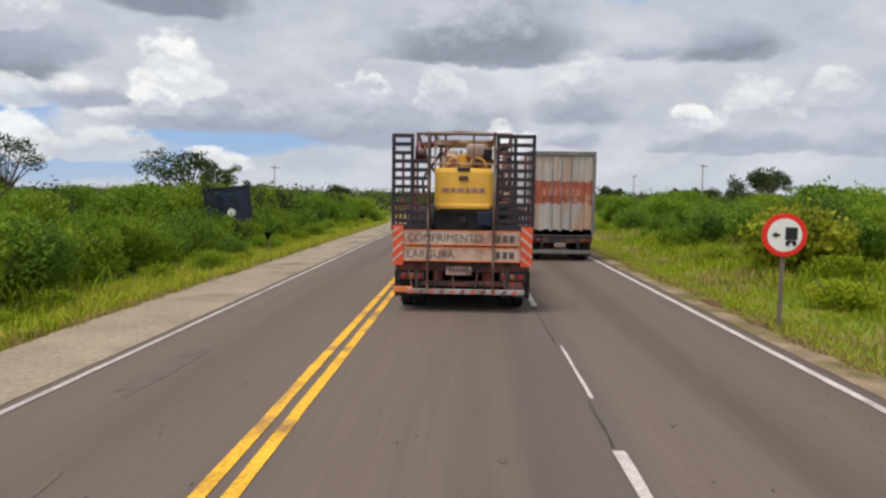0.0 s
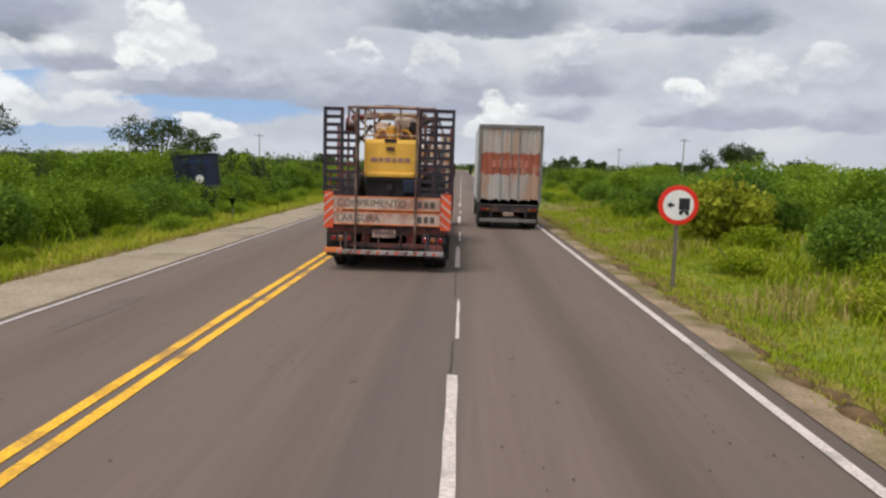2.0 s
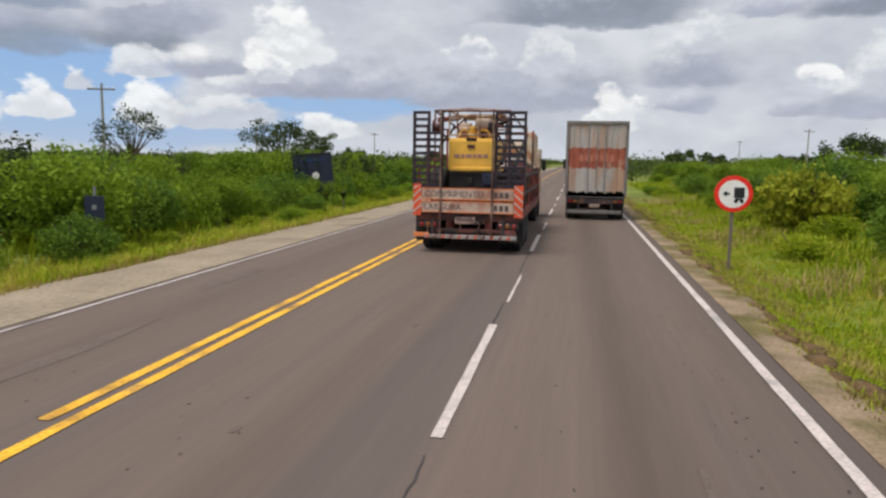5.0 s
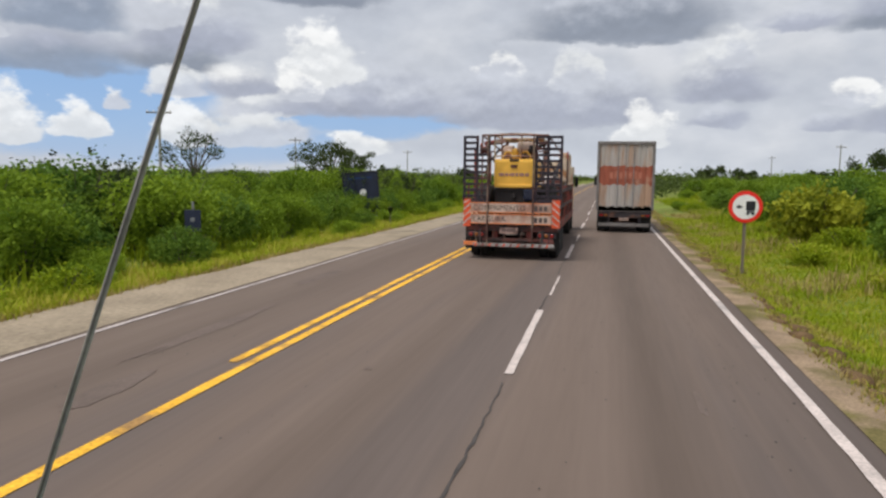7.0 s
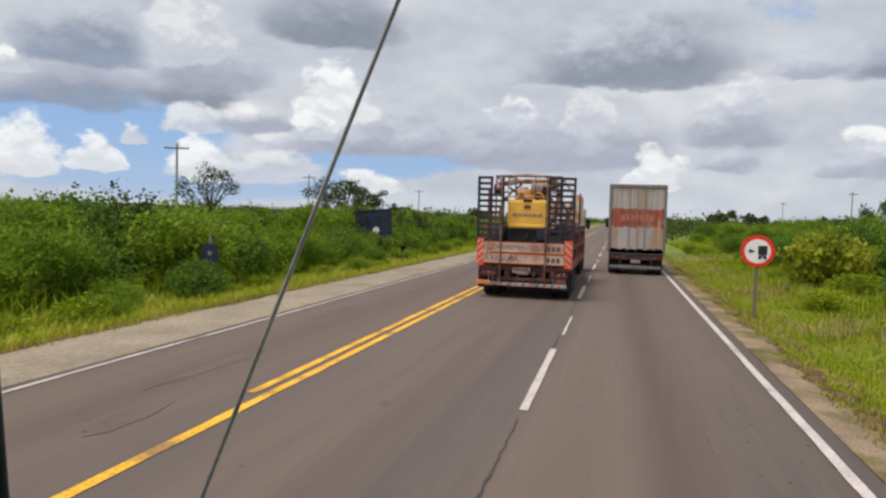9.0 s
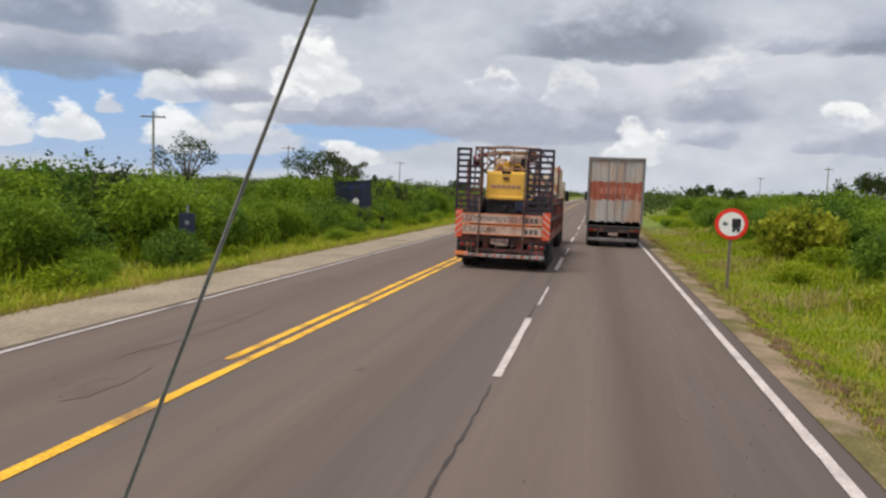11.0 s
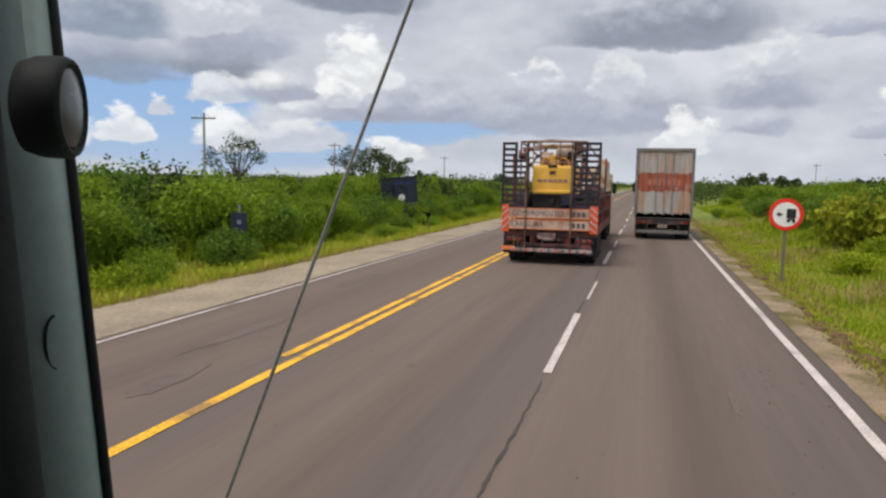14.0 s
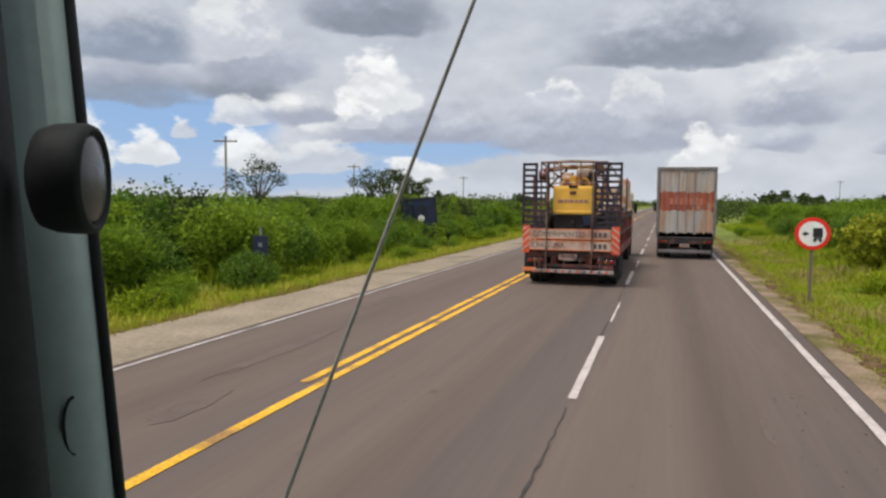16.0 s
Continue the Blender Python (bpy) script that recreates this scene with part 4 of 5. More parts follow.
def box_truck():
    """A lorry with a tall box body and ribbed rear doors; the rear is at y = 0 of the Empty."""
    t = thing("box_truck", (5.535, 12.53, 0), "white box truck with dirty ribbed rear and faded red band", "truck")
    part("floor_frame", box(-1.25, 1.25, 0.05, 7.6, 0.98, 1.13, 0.02), M["dark_steel"], t)
    for s in (-1, 1):
        part("side_wall", box(s * 1.265 - 0.03, s * 1.265 + 0.03, 0.10, 7.6, 1.13, 4.16, 0.01), M["box_side"], t, "plain white side wall")
        part("corner_post", box(min(s * 1.19, s * 1.305), max(s * 1.19, s * 1.305), -0.03, 0.10, 1.06, 4.22, 0.012), M["box_frame"], t)
    part("roof_panel", box(-1.28, 1.28, 0.10, 7.6, 4.16, 4.21, 0.01), M["box_side"], t)
    part("head_rail", box(-1.19, 1.19, -0.03, 0.10, 4.08, 4.22, 0.012), M["box_frame"], t)
    part("front_wall", box(-1.23, 1.23, 7.54, 7.6, 1.13, 4.16), M["box_side"], t)
    part("sill", box(-1.19, 1.19, -0.03, 0.10, 0.98, 1.12, 0.012), M["box_frame"], t)
    n = 9
    w = 2.38 / n
    for k in range(n):
        x0 = -1.19 + k * w
        b = bmesh.new()
        # trapezoid rib
        prof = [(0.0, 0.036), (0.03, 0.036), (0.055, 0.015), (w - 0.055, 0.015), (w - 0.03, 0.036), (w, 0.036)]
        lo = [b.verts.new((x0 + px_, y_, 1.12)) for px_, y_ in prof]
        hi = [b.verts.new((x0 + px_, y_, 4.08)) for px_, y_ in prof]
        for i in range(len(prof) - 1):
            b.faces.new((lo[i], lo[i + 1], hi[i + 1], hi[i]))
        back = [b.verts.new((x0, 0.09, 1.12)), b.verts.new((x0 + w, 0.09, 1.12)), b.verts.new((x0 + w, 0.09, 4.08)), b.verts.new((x0, 0.09, 4.08))]
        b.faces.new((back[1], back[0], back[3], back[2]))
        part("panel", b, M["box_panel"], t)
        # the red band, painted over the ribs with a scalloped border
        b = bmesh.new()
        cols = []
        for i, (px_, y_) in enumerate(prof):
            wob = 0.05 * math.sin((x0 + px_) * 21.0) + 0.03 * math.sin((x0 + px_) * 9.3)
            cols.append((b.verts.new((x0 + px_, y_ - 0.004, 2.24 + wob)), b.verts.new((x0 + px_, y_ - 0.004, 3.08 - 0.7 * wob))))
        for i in range(len(prof) - 1):
            b.faces.new((cols[i][0], cols[i + 1][0], cols[i + 1][1], cols[i][1]))
        part("red_band", b, M["box_red"], t, "faded red-orange painted band")
    for k in range(7):
        xa = -0.72 + k * 0.215
        part("ink_bar", box(xa, xa + 0.15, 0.000, 0.012, 2.50, 2.80 + 0.05 * (k % 2), 0.003), M["box_red_ink"], t, "pale worn letter bar")
    part("door_seam", box(-0.012, 0.012, -0.012, 0.02, 1.12, 4.08), M["box_frame"], t)
    for x in (-0.35, 0.35):
        part("lock_rod", tube((x, -0.012, 1.05), (x, -0.012, 4.05), 0.016), M["galvanised"], t)
    for x in (-1.12, -0.5, 0.5, 1.12):
        part("hinge", box(x - 0.05, x + 0.05, -0.03, 0.03, 1.16, 1.24, 0.008), M["box_frame"], t)
    # ragged dark strip added for the mottled stain along the doors' lower edge
    b = bmesh.new()
    lo_hi = []
    for k in range(49):
        x = -1.19 + 2.38 * k / 48
        w_ = 0.07 * abs(math.sin(x * 8.0)) + 0.16 * abs(hill(x * 5, 0, 1, 3))
        lo_hi.append((b.verts.new((x, -0.036, 1.02)), b.verts.new((x, -0.036, 1.14 + w_))))
    for p, q in zip(lo_hi, lo_hi[1:]):
        b.faces.new((p[0], q[0], q[1], p[1]))
    bmesh.ops.solidify(b, geom=b.faces[:], thickness=0.012)
    part("lower_flap", b, M["rubber"], t, "ragged dark fringe along the stained lower edge of the doors")
    part("under_beam", box(-1.22, 1.22, 0.0, 0.18, 0.70, 0.98, 0.015), M["dark_steel"], t)
    part("bumper", box(-1.18, 1.12, -0.06, 0.04, 0.29, 0.43, 0.015), M["box_frame"], t, "dirty grey steel bumper bar")
    for x in (-0.7, 0.7):
        part("bumper_arm", box(x - 0.04, x + 0.04, 0.0, 0.10, 0.42, 0.72, 0.008), M["dark_steel"], t)
    for s in (-1, 1):
        cl = part("lamp_cluster", box(min(s * 0.72, s * 1.16), max(s * 0.72, s * 1.16), -0.03, 0.02, 0.74, 0.88, 0.012), M["black_trim"], t)
        part("lamp", box(min(s * 0.96, s * 1.13), max(s * 0.96, s * 1.13), -0.045, -0.03, 0.76, 0.86, 0.01), M["lamp_red"], cl)
        part("lamp", box(min(s * 0.76, s * 0.92), max(s * 0.76, s * 0.92), -0.045, -0.03, 0.76, 0.86, 0.01), M["lamp_amber"], cl)
        part("mud_flap", box(s * 0.95 - 0.27, s * 0.95 + 0.27, 0.30, 0.32, 0.16, 0.80), M["rubber"], t)
        for y in (1.15, 2.45):
            wheel(t, s * 1.10, y, 0.50, 0.50, 0.28, s)
            wheel(t, s * 0.79, y, 0.50, 0.50, 0.28, s)
        wheel(t, s * 1.08, 8.9, 0.50, 0.50, 0.30, s)
        part("mirror_arm", tube((s * 1.2, 9.3, 2.55), (s * 1.46, 9.25, 2.5), 0.02), M["black_trim"], t)
        part("mirror", box(s * 1.48 - 0.09, s * 1.48 + 0.09, 9.2, 9.3, 2.1, 2.6, 0.04), M["black_trim"], t)
        part("frame_beam", box(s * 0.42 - 0.05, s * 0.42 + 0.05, 0.1, 9.6, 0.7, 0.98, 0.01), M["dark_steel"], t)
    for y in (1.15, 2.45, 8.9):
        part("axle", tube((-1.1, y, 0.5), (1.1, y, 0.5), 0.08), M["dark_steel"], t)
    plate = part("number_plate", box(-0.22, 0.2, -0.03, -0.012, 0.56, 0.69, 0.004), M["board_white"], t, "pale number plate")
    part("ink_bar", box(-0.18, 0.16, -0.034, -0.03, 0.60, 0.65), M["board_ink"], plate)
    part("cab", box(-1.2, 1.2, 7.75, 9.9, 0.9, 3.1, 0.12), M["cab_white"], t)
    part("roof_fairing", box(-1.1, 1.1, 7.8, 9.2, 3.05, 3.75, 0.15), M["cab_white"], t)
    for s in (-1, 1):
        part("side_window", box(s * 1.2 - 0.012, s * 1.2 + 0.012, 8.4, 9.4, 1.95, 2.65, 0.005), M["glass_dark"], t)
    return t


lowbed_trailer()
road_machine()
tractor_unit((1.89, 12.9, 0), M["tank_cream"], "dusty cream truck tractor coupled to the low trailer")
box_truck()


# ---- signs and poles beside the road ----
def post_z(x, y):
    return ground_z(x, y) - 0.12


def round_sign(x, y, zc, r):
    g = post_z(x, y)
    s = thing("traffic_sign", (x, y, g), "round red-rimmed white sign with black truck and arrow on wooden post", "traffic sign", rz=-4)
    zc -= g
    turn = Matrix.Translation((0, 0, zc)) @ Matrix.Rotation(radians(90), 4, "X")
    part("post", box(-0.04, 0.04, 0.02, 0.10, 0, zc + r * 0.7, 0.008), M["post_wood"], s, "brown wooden post")
    part("disc", add_lathe(bmesh.new(), [(r * 0.98, -0.012), (r, -0.008), (r, 0.008), (r * 0.98, 0.012)], turn, 40), M["sign_red"], s, "red rim disc")
    part("white_face", add_lathe(bmesh.new(), [(r * 0.76, 0.010), (r * 0.76, 0.0155)], turn, 40), M["sign_white"], s)

    def plate(name, x0, x1, z0, z1):
        part(name, box(x0 * r, x1 * r, -0.022, -0.016, zc + z0 * r, zc + z1 * r, 0.003), M["sign_black"], s)
    plate("truck_body_symbol", 0.02, 0.56, -0.22, 0.36)
    plate("truck_hood_symbol", 0.08, 0.50, -0.34, -0.24)
    for xx in (0.14, 0.44):
        part("wheel_symbol", add_lathe(bmesh.new(), [(r * 0.10, 0.016), (r * 0.10, 0.022)], turn @ Matrix.Translation((xx * r, -0.40 * r, 0)), 14), M["sign_black"], s)
    b = bmesh.new()
    top = [(-0.56, 0.0), (-0.36, 0.16), (-0.36, 0.06), (-0.20, 0.06), (-0.20, -0.06), (-0.36, -0.06), (-0.36, -0.16)]
    f = [b.verts.new((px_ * r, -0.022, zc + pz_ * r)) for px_, pz_ in top]
    k = [b.verts.new((px_ * r, -0.016, zc + pz_ * r)) for px_, pz_ in top]
    b.faces.new(f)
    for i in range(len(top)):
        b.faces.new((f[i], k[i], k[(i + 1) % len(top)], f[(i + 1) % len(top)]))
    part("arrow_symbol", b, M["sign_black"], s)
    return s


round_sign(8.52, -0.11, 1.76, 0.45)


def big_board(x, y):
    g = post_z(x, y)
    s = thing("roadside_board", (x, y, g), "large dark navy roadside board leaning on two posts among bushes", "road sign", rz=12)
    lean = s.matrix_basis @ pose(0, 0, 0, 0, -5, 0)
    s.matrix_basis = lean
    part("panel", box(-1.05, 1.05, -0.03, 0.03, 0.55, 2.98, 0.01), M["sign_back"], s)
    for x0, x1, z0, z1 in ((-1.09, -1.0, 0.52, 3.0), (1.0, 1.09, 0.52, 3.0), (-1.0, 1.0, 2.9, 3.0), (-1.0, 1.0, 0.52, 0.62)):
        part("frame_bar", box(x0, x1, -0.06, -0.03, z0, z1, 0.006), M["sign_black"], s)
    part("post", box(-0.85, -0.73, 0.03, 0.13, 0, 2.9, 0.01), M["galvanised"], s)
    part("post", box(0.73, 0.85, 0.03, 0.13, 0, 2.9, 0.01), M["galvanised"], s)
    part("emblem", add_lathe(bmesh.new(), [(0.20, 0.03), (0.20, 0.036)], Matrix.Translation((0.12, 0, 1.75)) @ Matrix.Rotation(radians(90), 4, "X"), 9), M["sign_white"], s, "small pale emblem")
    part("bar", box(-0.7, 0.7, -0.036, -0.03, 2.55, 2.68), M["sign_blue"], s)
    return s


big_board(-9.5, 19.0)


def small_blue_sign(x, y):
    g = post_z(x, y)
    s = thing("road_sign", (x, y, g), "small dark blue rectangular sign on a thin grey post", "road sign", rz=16)
    part("post", tube((0, 0.04, 0), (0, 0.04, 2.1), 0.035), M["galvanised"], s)
    pl = part("panel", box(-0.24, 0.24, -0.015, 0.015, 1.2, 1.85, 0.01), M["sign_back"], s)
    part("symbol", box(-0.06, 0.06, -0.02, -0.015, 1.5, 1.62, 0.003), M["galvanised"], pl)
    return s


small_blue_sign(-7.39, -2.45)


def delineator(x, y):
    g = post_z(x, y)
    s = thing("marker_post", (x, y, g), "small white marker plate on a thin post in grass", "marker post")
    part("post", box(-0.02, 0.02, 0.01, 0.05, 0, 1.3, 0.004), M["post_wood"], s)
    b = bmesh.new()
    vs = [b.verts.new(p) for p in ((0, -0.01, 0.85), (0.18, -0.01, 1.22), (-0.18, -0.01, 1.22))]
    b.faces.new(vs)
    bmesh.ops.solidify(b, geom=b.faces[:], thickness=0.015)
    part("plate", b, M["sign_white"], s)
    return s


delineator(-6.6, 15.0)
delineator(-6.4, 40.0)


def utility_pole(x, y, h, rz):
    s = thing("utility_pole", (x, y, ground_z(x, y) - 0.2), "slim concrete utility pole with a crossarm", "utility pole", group="power line", rz=rz)
    part("shaft", tube((0, 0, 0), (0, 0, h), 0.17, 0.10, 12), M["concrete"], s)
    part("crossarm", box(-1.1, 1.1, -0.16, -0.06, h - 0.55, h - 0.42, 0.015), M["post_wood"], s)
    for xx in (-1.0, -0.45, 0.45, 1.0):
        part("insulator", add_lathe(bmesh.new(), [(0.03, 0), (0.06, 0.04), (0.05, 0.10), (0.03, 0.16)], Matrix.Translation((xx, -0.11, h - 0.42)), 10), M["sign_white"], s)
    return s


for x, y, h in ((-35, 36, 8.6), (-47, 91, 9.0), (-44, 150, 9.0), (48, 128, 9.2), (52, 205, 9.2)):
    utility_pole(x, y, h, 20)


# ---- plants ----
def leaf_mesh(name, centres, sizes, material, rng, up_bias=0.3):
    """Folded rhombic leaves at the given places."""
    n = len(centres)
    d = rng.normal(size=(n, 3))
    d[:, 2] = d[:, 2] * 0.7 + up_bias
    d /= np.linalg.norm(d, axis=1)[:, None]
    r = rng.normal(size=(n, 3))
    s = np.cross(d, r)
    s /= np.linalg.norm(s, axis=1)[:, None]
    nn = np.cross(d, s)
    sz = sizes[:, None]
    a = centres
    v = np.stack([a, a + d * sz * 0.55 + s * sz * 0.30 + nn * sz * 0.08, a + d * sz, a + d * sz * 0.55 - s * sz * 0.30 + nn * sz * 0.08], 1).reshape(-1, 3)
    i = np.arange(n)[:, None] * 4
    f = np.concatenate([i + [0, 1, 2], i + [0, 2, 3]], 1).reshape(-1, 3)
    me = bpy.data.meshes.new(name)
    me.from_pydata(v.tolist(), [], f.tolist())
    me.materials.append(material)
    return me


def crown_points(rng, lobes, n):
    """Points in the shells of several uneven lobes (x, y, z, rx, rz)."""
    out = []
    vol = np.array([l[3] ** 2 * l[4] for l in lobes])
    counts = np.maximum(8, (n * vol / vol.sum())).astype(int)
    for (x, y, z, rx, rz), c in zip(lobes, counts):
        d = rng.normal(size=(c, 3))
        d /= np.linalg.norm(d, axis=1)[:, None]
        r = 1 - 0.55 * rng.random(c) ** 1.7
        bumps = 1 + 0.20 * np.sin(d[:, 0] * 5 + x * 3) * np.cos(d[:, 1] * 6 + y) + 0.12 * np.sin(d[:, 2] * 9 + z * 5)
        p = d * (r * bumps)[:, None] * np.array([rx, rx, rz]) + [x, y, z]
        out.append(p)
    p = np.concatenate(out)
    p[:, 2] = np.maximum(p[:, 2], 0.02)
    return p


def shrub(seed, radius, height, material, leaves, leaf, label, category="bush", sparse_top=0.0):
    rng = np.random.default_rng(seed)
    e = thing("shrub", (0, 0, 0), label, category, group="roadside shrubs")
    lobes = [(0, 0, height * 0.42, radius * 0.8, height * 0.44)]
    for k in range(7):
        a, q = rng.random() * 6.28, radius * (0.35 + 0.4 * rng.random())
        lobes.append((q * math.cos(a), q * math.sin(a), height * (0.25 + 0.5 * rng.random()), radius * (0.28 + 0.25 * rng.random()), height * (0.16 + 0.16 * rng.random())))
    p = crown_points(rng, lobes, leaves)
    # long shoots that break the outline
    shoots = []
    for k in range(16):
        a, q = rng.random() * 6.28, radius * (0.2 + 0.7 * rng.random())
        base = np.array([q * math.cos(a), q * math.sin(a), height * (0.75 - 0.4 * q / radius)])
        tip = base + np.array([0.35 * math.cos(a), 0.35 * math.sin(a), 0.5]) * height * (0.2 + 0.25 * rng.random())
        t = rng.random((14, 1))
        shoots.append(base + (tip - base) * t + rng.normal(size=(14, 3)) * 0.035)
    p = np.concatenate([p] + shoots)
    crown = new("crown", leaf_mesh("crown", p, leaf * (0.6 + 0.8 * rng.random(len(p))), material, rng))
    crown.parent = e
    b = bmesh.new()
    for k in range(6):
        a = rng.random() * 6.28
        q = radius * (0.25 + 0.5 * rng.random())
        mid = Vector((q * 0.4 * math.cos(a), q * 0.4 * math.sin(a), height * 0.35))
        add_tube(b, (0.05 * math.cos(a), 0.05 * math.sin(a), -0.1), mid, 0.035, 0.022, 6)
        add_tube(b, mid, (q * math.cos(a), q * math.sin(a), height * (0.65 + 0.2 * rng.random())), 0.022, 0.008, 6)
    part("stem", b, M["bark"], e)
    return e


def tree(seed, at, height, spread, material, leaves, leaf, label, flat=0.35):
    rng = np.random.default_rng(seed)
    e = thing("tree", at, label, "tree")
    b = bmesh.new()
    add_tube(b, (0, 0, -0.2), (0.1, 0.05, height * 0.45), 0.14, 0.09, 8)
    lobes = []
    for k in range(17):
        a, q = 6.28 * k / 8.5 + rng.random() * 0.6, spread * (0.15 + 0.80 * rng.random())
        tip = Vector((q * math.cos(a), q * math.sin(a), height * (0.62 + 0.32 * rng.random())))
        add_tube(b, (0.1, 0.05, height * (0.36 + 0.09 * rng.random())), tip, 0.06, 0.015, 6)
        lobes.append((tip.x, tip.y, tip.z, spread * (0.12 + 0.15 * rng.random()), height * flat * (0.16 + 0.16 * rng.random())))
    part("trunk", b, M["bark"], e)
    p = crown_points(rng, lobes, leaves)
    crown = new("crown", leaf_mesh("crown", p, leaf * (0.6 + 0.8 * rng.random(len(p))), material, rng))
    crown.parent = e
    return e


protos = [
    shrub(1, 1.5, 2.3, M["leaf_dark"], 5200, 0.12, "dense dark green leafy shrub beside the road"),
    shrub(2, 1.7, 2.6, M["leaf_mid"], 5600, 0.125, "broad bright green leafy shrub in tall grass"),
    shrub(3, 1.3, 2.0, M["leaf_dark"], 4400, 0.105, "rounded dark green thicket shrub"),
    shrub(4, 1.4, 1.7, M["leaf_mid"], 4200, 0.105, "low fresh green shrub with loose shoots"),
    shrub(5, 1.1, 1.2, M["leaf_mid"], 2800, 0.095, "low green weedy shrub in the meadow"),
    shrub(6, 1.0, 1.1, M["grass"], 2800, 0.09, "pale yellow-green weed clump in the meadow"),
    shrub(7, 0.8, 3.1, M["leaf_tree"], 420, 0.13, "wispy dark sapling above the thicket", "sapling"),
]
random.seed(21)


def plant(k, x, y, s, sz=None):
    m = pose(x, y, ground_z(x, y) - 0.05, 0, 0, random.uniform(0, 360))
    c = copy_thing(protos[k], m)
    c.scale = (s, s, s * (sz or 1))
    return c


# thicket along the left side
y = -19.0
while y < 62:
    for row, (xr, hs) in enumerate(((-7.7, 0.66), (-9.7, 1.06), (-12.4, 1.38))):
        if random.random() < 0.10:
            continue
        x = xr + random.uniform(-0.7, 0.7)
        k = random.choice((0, 1, 1, 2, 3)) if row else random.choice((0, 3, 4, 5, 5, 5))
        low = 0.90 + 0.24 * hill(xr, y, 0.11, 6) + (0.12 if y < 4 else 0.0)
        plant(k, x, y + random.uniform(-0.7, 0.7), hs * low * random.uniform(0.85, 1.12))
    y += 1.75 if y < 25 else 2.6
for k in range(26):
    plant(6, random.uniform(-16, -9.5), random.uniform(-12, 55), random.uniform(0.85, 1.2))
for k in range(52):
    x, y = random.uniform(-42, -14), random.uniform(-12, 95)
    plant(random.choice((0, 1, 2)), x, y, random.uniform(0.9, 1.3))
# meadow and shrubs on the right side
for k in range(26):
    x, y = random.uniform(10.8, 15), random.uniform(-12, 45)
    plant(random.choice((3, 4, 5, 5, 5, 5)), x, y, random.uniform(0.6, 1.0), 0.9)
for k in range(36):
    x, y = random.uniform(13.0, 20), random.uniform(-8, 75)
    plant(random.choice((1, 3, 3, 4, 5, 5)), x, y, random.uniform(0.75, 1.05))
for k in range(42):
    x, y = random.uniform(20, 55), random.uniform(0, 110)
    plant(random.choice((1, 1, 3, 0)), x, y, random.uniform(0.85, 1.25))
# taller green hedge behind the verge
for k in range(20):
    x, y = random.uniform(13.2, 17.5), 1.0 + 2.4 * k + random.uniform(-1, 1)
    plant(random.choice((0, 2, 0, 1)), x, y, random.uniform(0.8, 1.05))
for q in protos[:]:
    q.matrix_basis = pose(-16 - 3 * protos.index(q), 100, ground_z(-16, 100), 0, 0, 0)

yb = shrub(11, 1.5, 2.1, M["leaf_yellow"], 2400, 0.19, "tall yellow-green flowering shrub on the grassy verge")
yb.matrix_basis = pose(12.6, 8.2, ground_z(12.6, 8.2) - 0.05)
yb.scale = (1.15, 1.15, 1.25)
plant(0, 14.2, 10.6, 1.15, 1.1)
plant(1, 15.6, 13.5, 1.1, 1.1)
tree(31, (-15.8, 29, ground_z(-15.8, 29)), 4.9, 2.7, M["leaf_tree"], 3000, 0.16, "flat-topped dark acacia tree rising above the thicket")
tree(32, (-22, 20.6, ground_z(-22, 20.6)), 5.3, 2.2, M["leaf_tree"], 1500, 0.15, "thin open-crowned tree above the bushes")
tree(33, (-24, 58, ground_z(-24, 58)), 5.4, 2.6, M["leaf_tree"], 2600, 0.2, "dark round-crowned tree in the scrub")
tree(34, (33, 62, ground_z(33, 62)), 5.0, 3.2, M["leaf_tree"], 3200, 0.22, "dark round-crowned tree on the far meadow", 0.6)
tree(35, (44, 88, ground_z(44, 88)), 5.6, 3.6, M["leaf_tree"], 3200, 0.24, "dark spreading tree on the far meadow", 0.6)

random.seed(61)
for k in range(9):
    x, y = 30 + 11 * k + random.uniform(-4, 4), 118 + random.uniform(0, 90)
    tree(40 + k, (x, y, ground_z(x, y)), random.uniform(3.6, 5.0), random.uniform(3.4, 5.2), M["leaf_tree"], 1500, 0.5, "dark rounded tree on the far skyline", 0.8)
for k in range(5):
    x, y = -70 + 9 * k + random.uniform(-3, 3), 120 + random.uniform(0, 80)
    tree(60 + k, (x, y, ground_z(x, y)), random.uniform(3.4, 4.6), random.uniform(3.0, 4.2), M["leaf_tree"], 1300, 0.5, "dark rounded tree on the far skyline", 0.8)


def scatter_wood(name, spans, n, hlo, hhi, size, material, label, seed):
    """Far thickets: many leaf clumps in one mesh."""
    rng = np.random.default_rng(seed)
    pts = []
    for (x0, x1, y0, y1, share) in spans:
        m = int(n * share / 26)
        x, y = x0 + (x1 - x0) * rng.random(m), y0 + (y1 - y0) * rng.random(m)
        h = (hlo + (hhi - hlo) * rng.random(m) ** 1.6)
        for xx, yy, hh in zip(x, y, h):
            d = rng.normal(size=(26, 3))
            d /= np.linalg.norm(d, axis=1)[:, None]
            p = d * np.array([hh * 0.85, hh * 0.85, hh * 0.52]) * (0.6 + 0.4 * rng.random((26, 1))) + [xx, yy, hh * 0.5 + ground_z(xx, yy)]
            pts.append(p)
    p = np.concatenate(pts)
    me = leaf_mesh(name, p, size * (0.6 + 0.8 * rng.random(len(p))), material, rng, 0.0)
    return tagged(new(name, me), label, "scrub", kind="stuff")


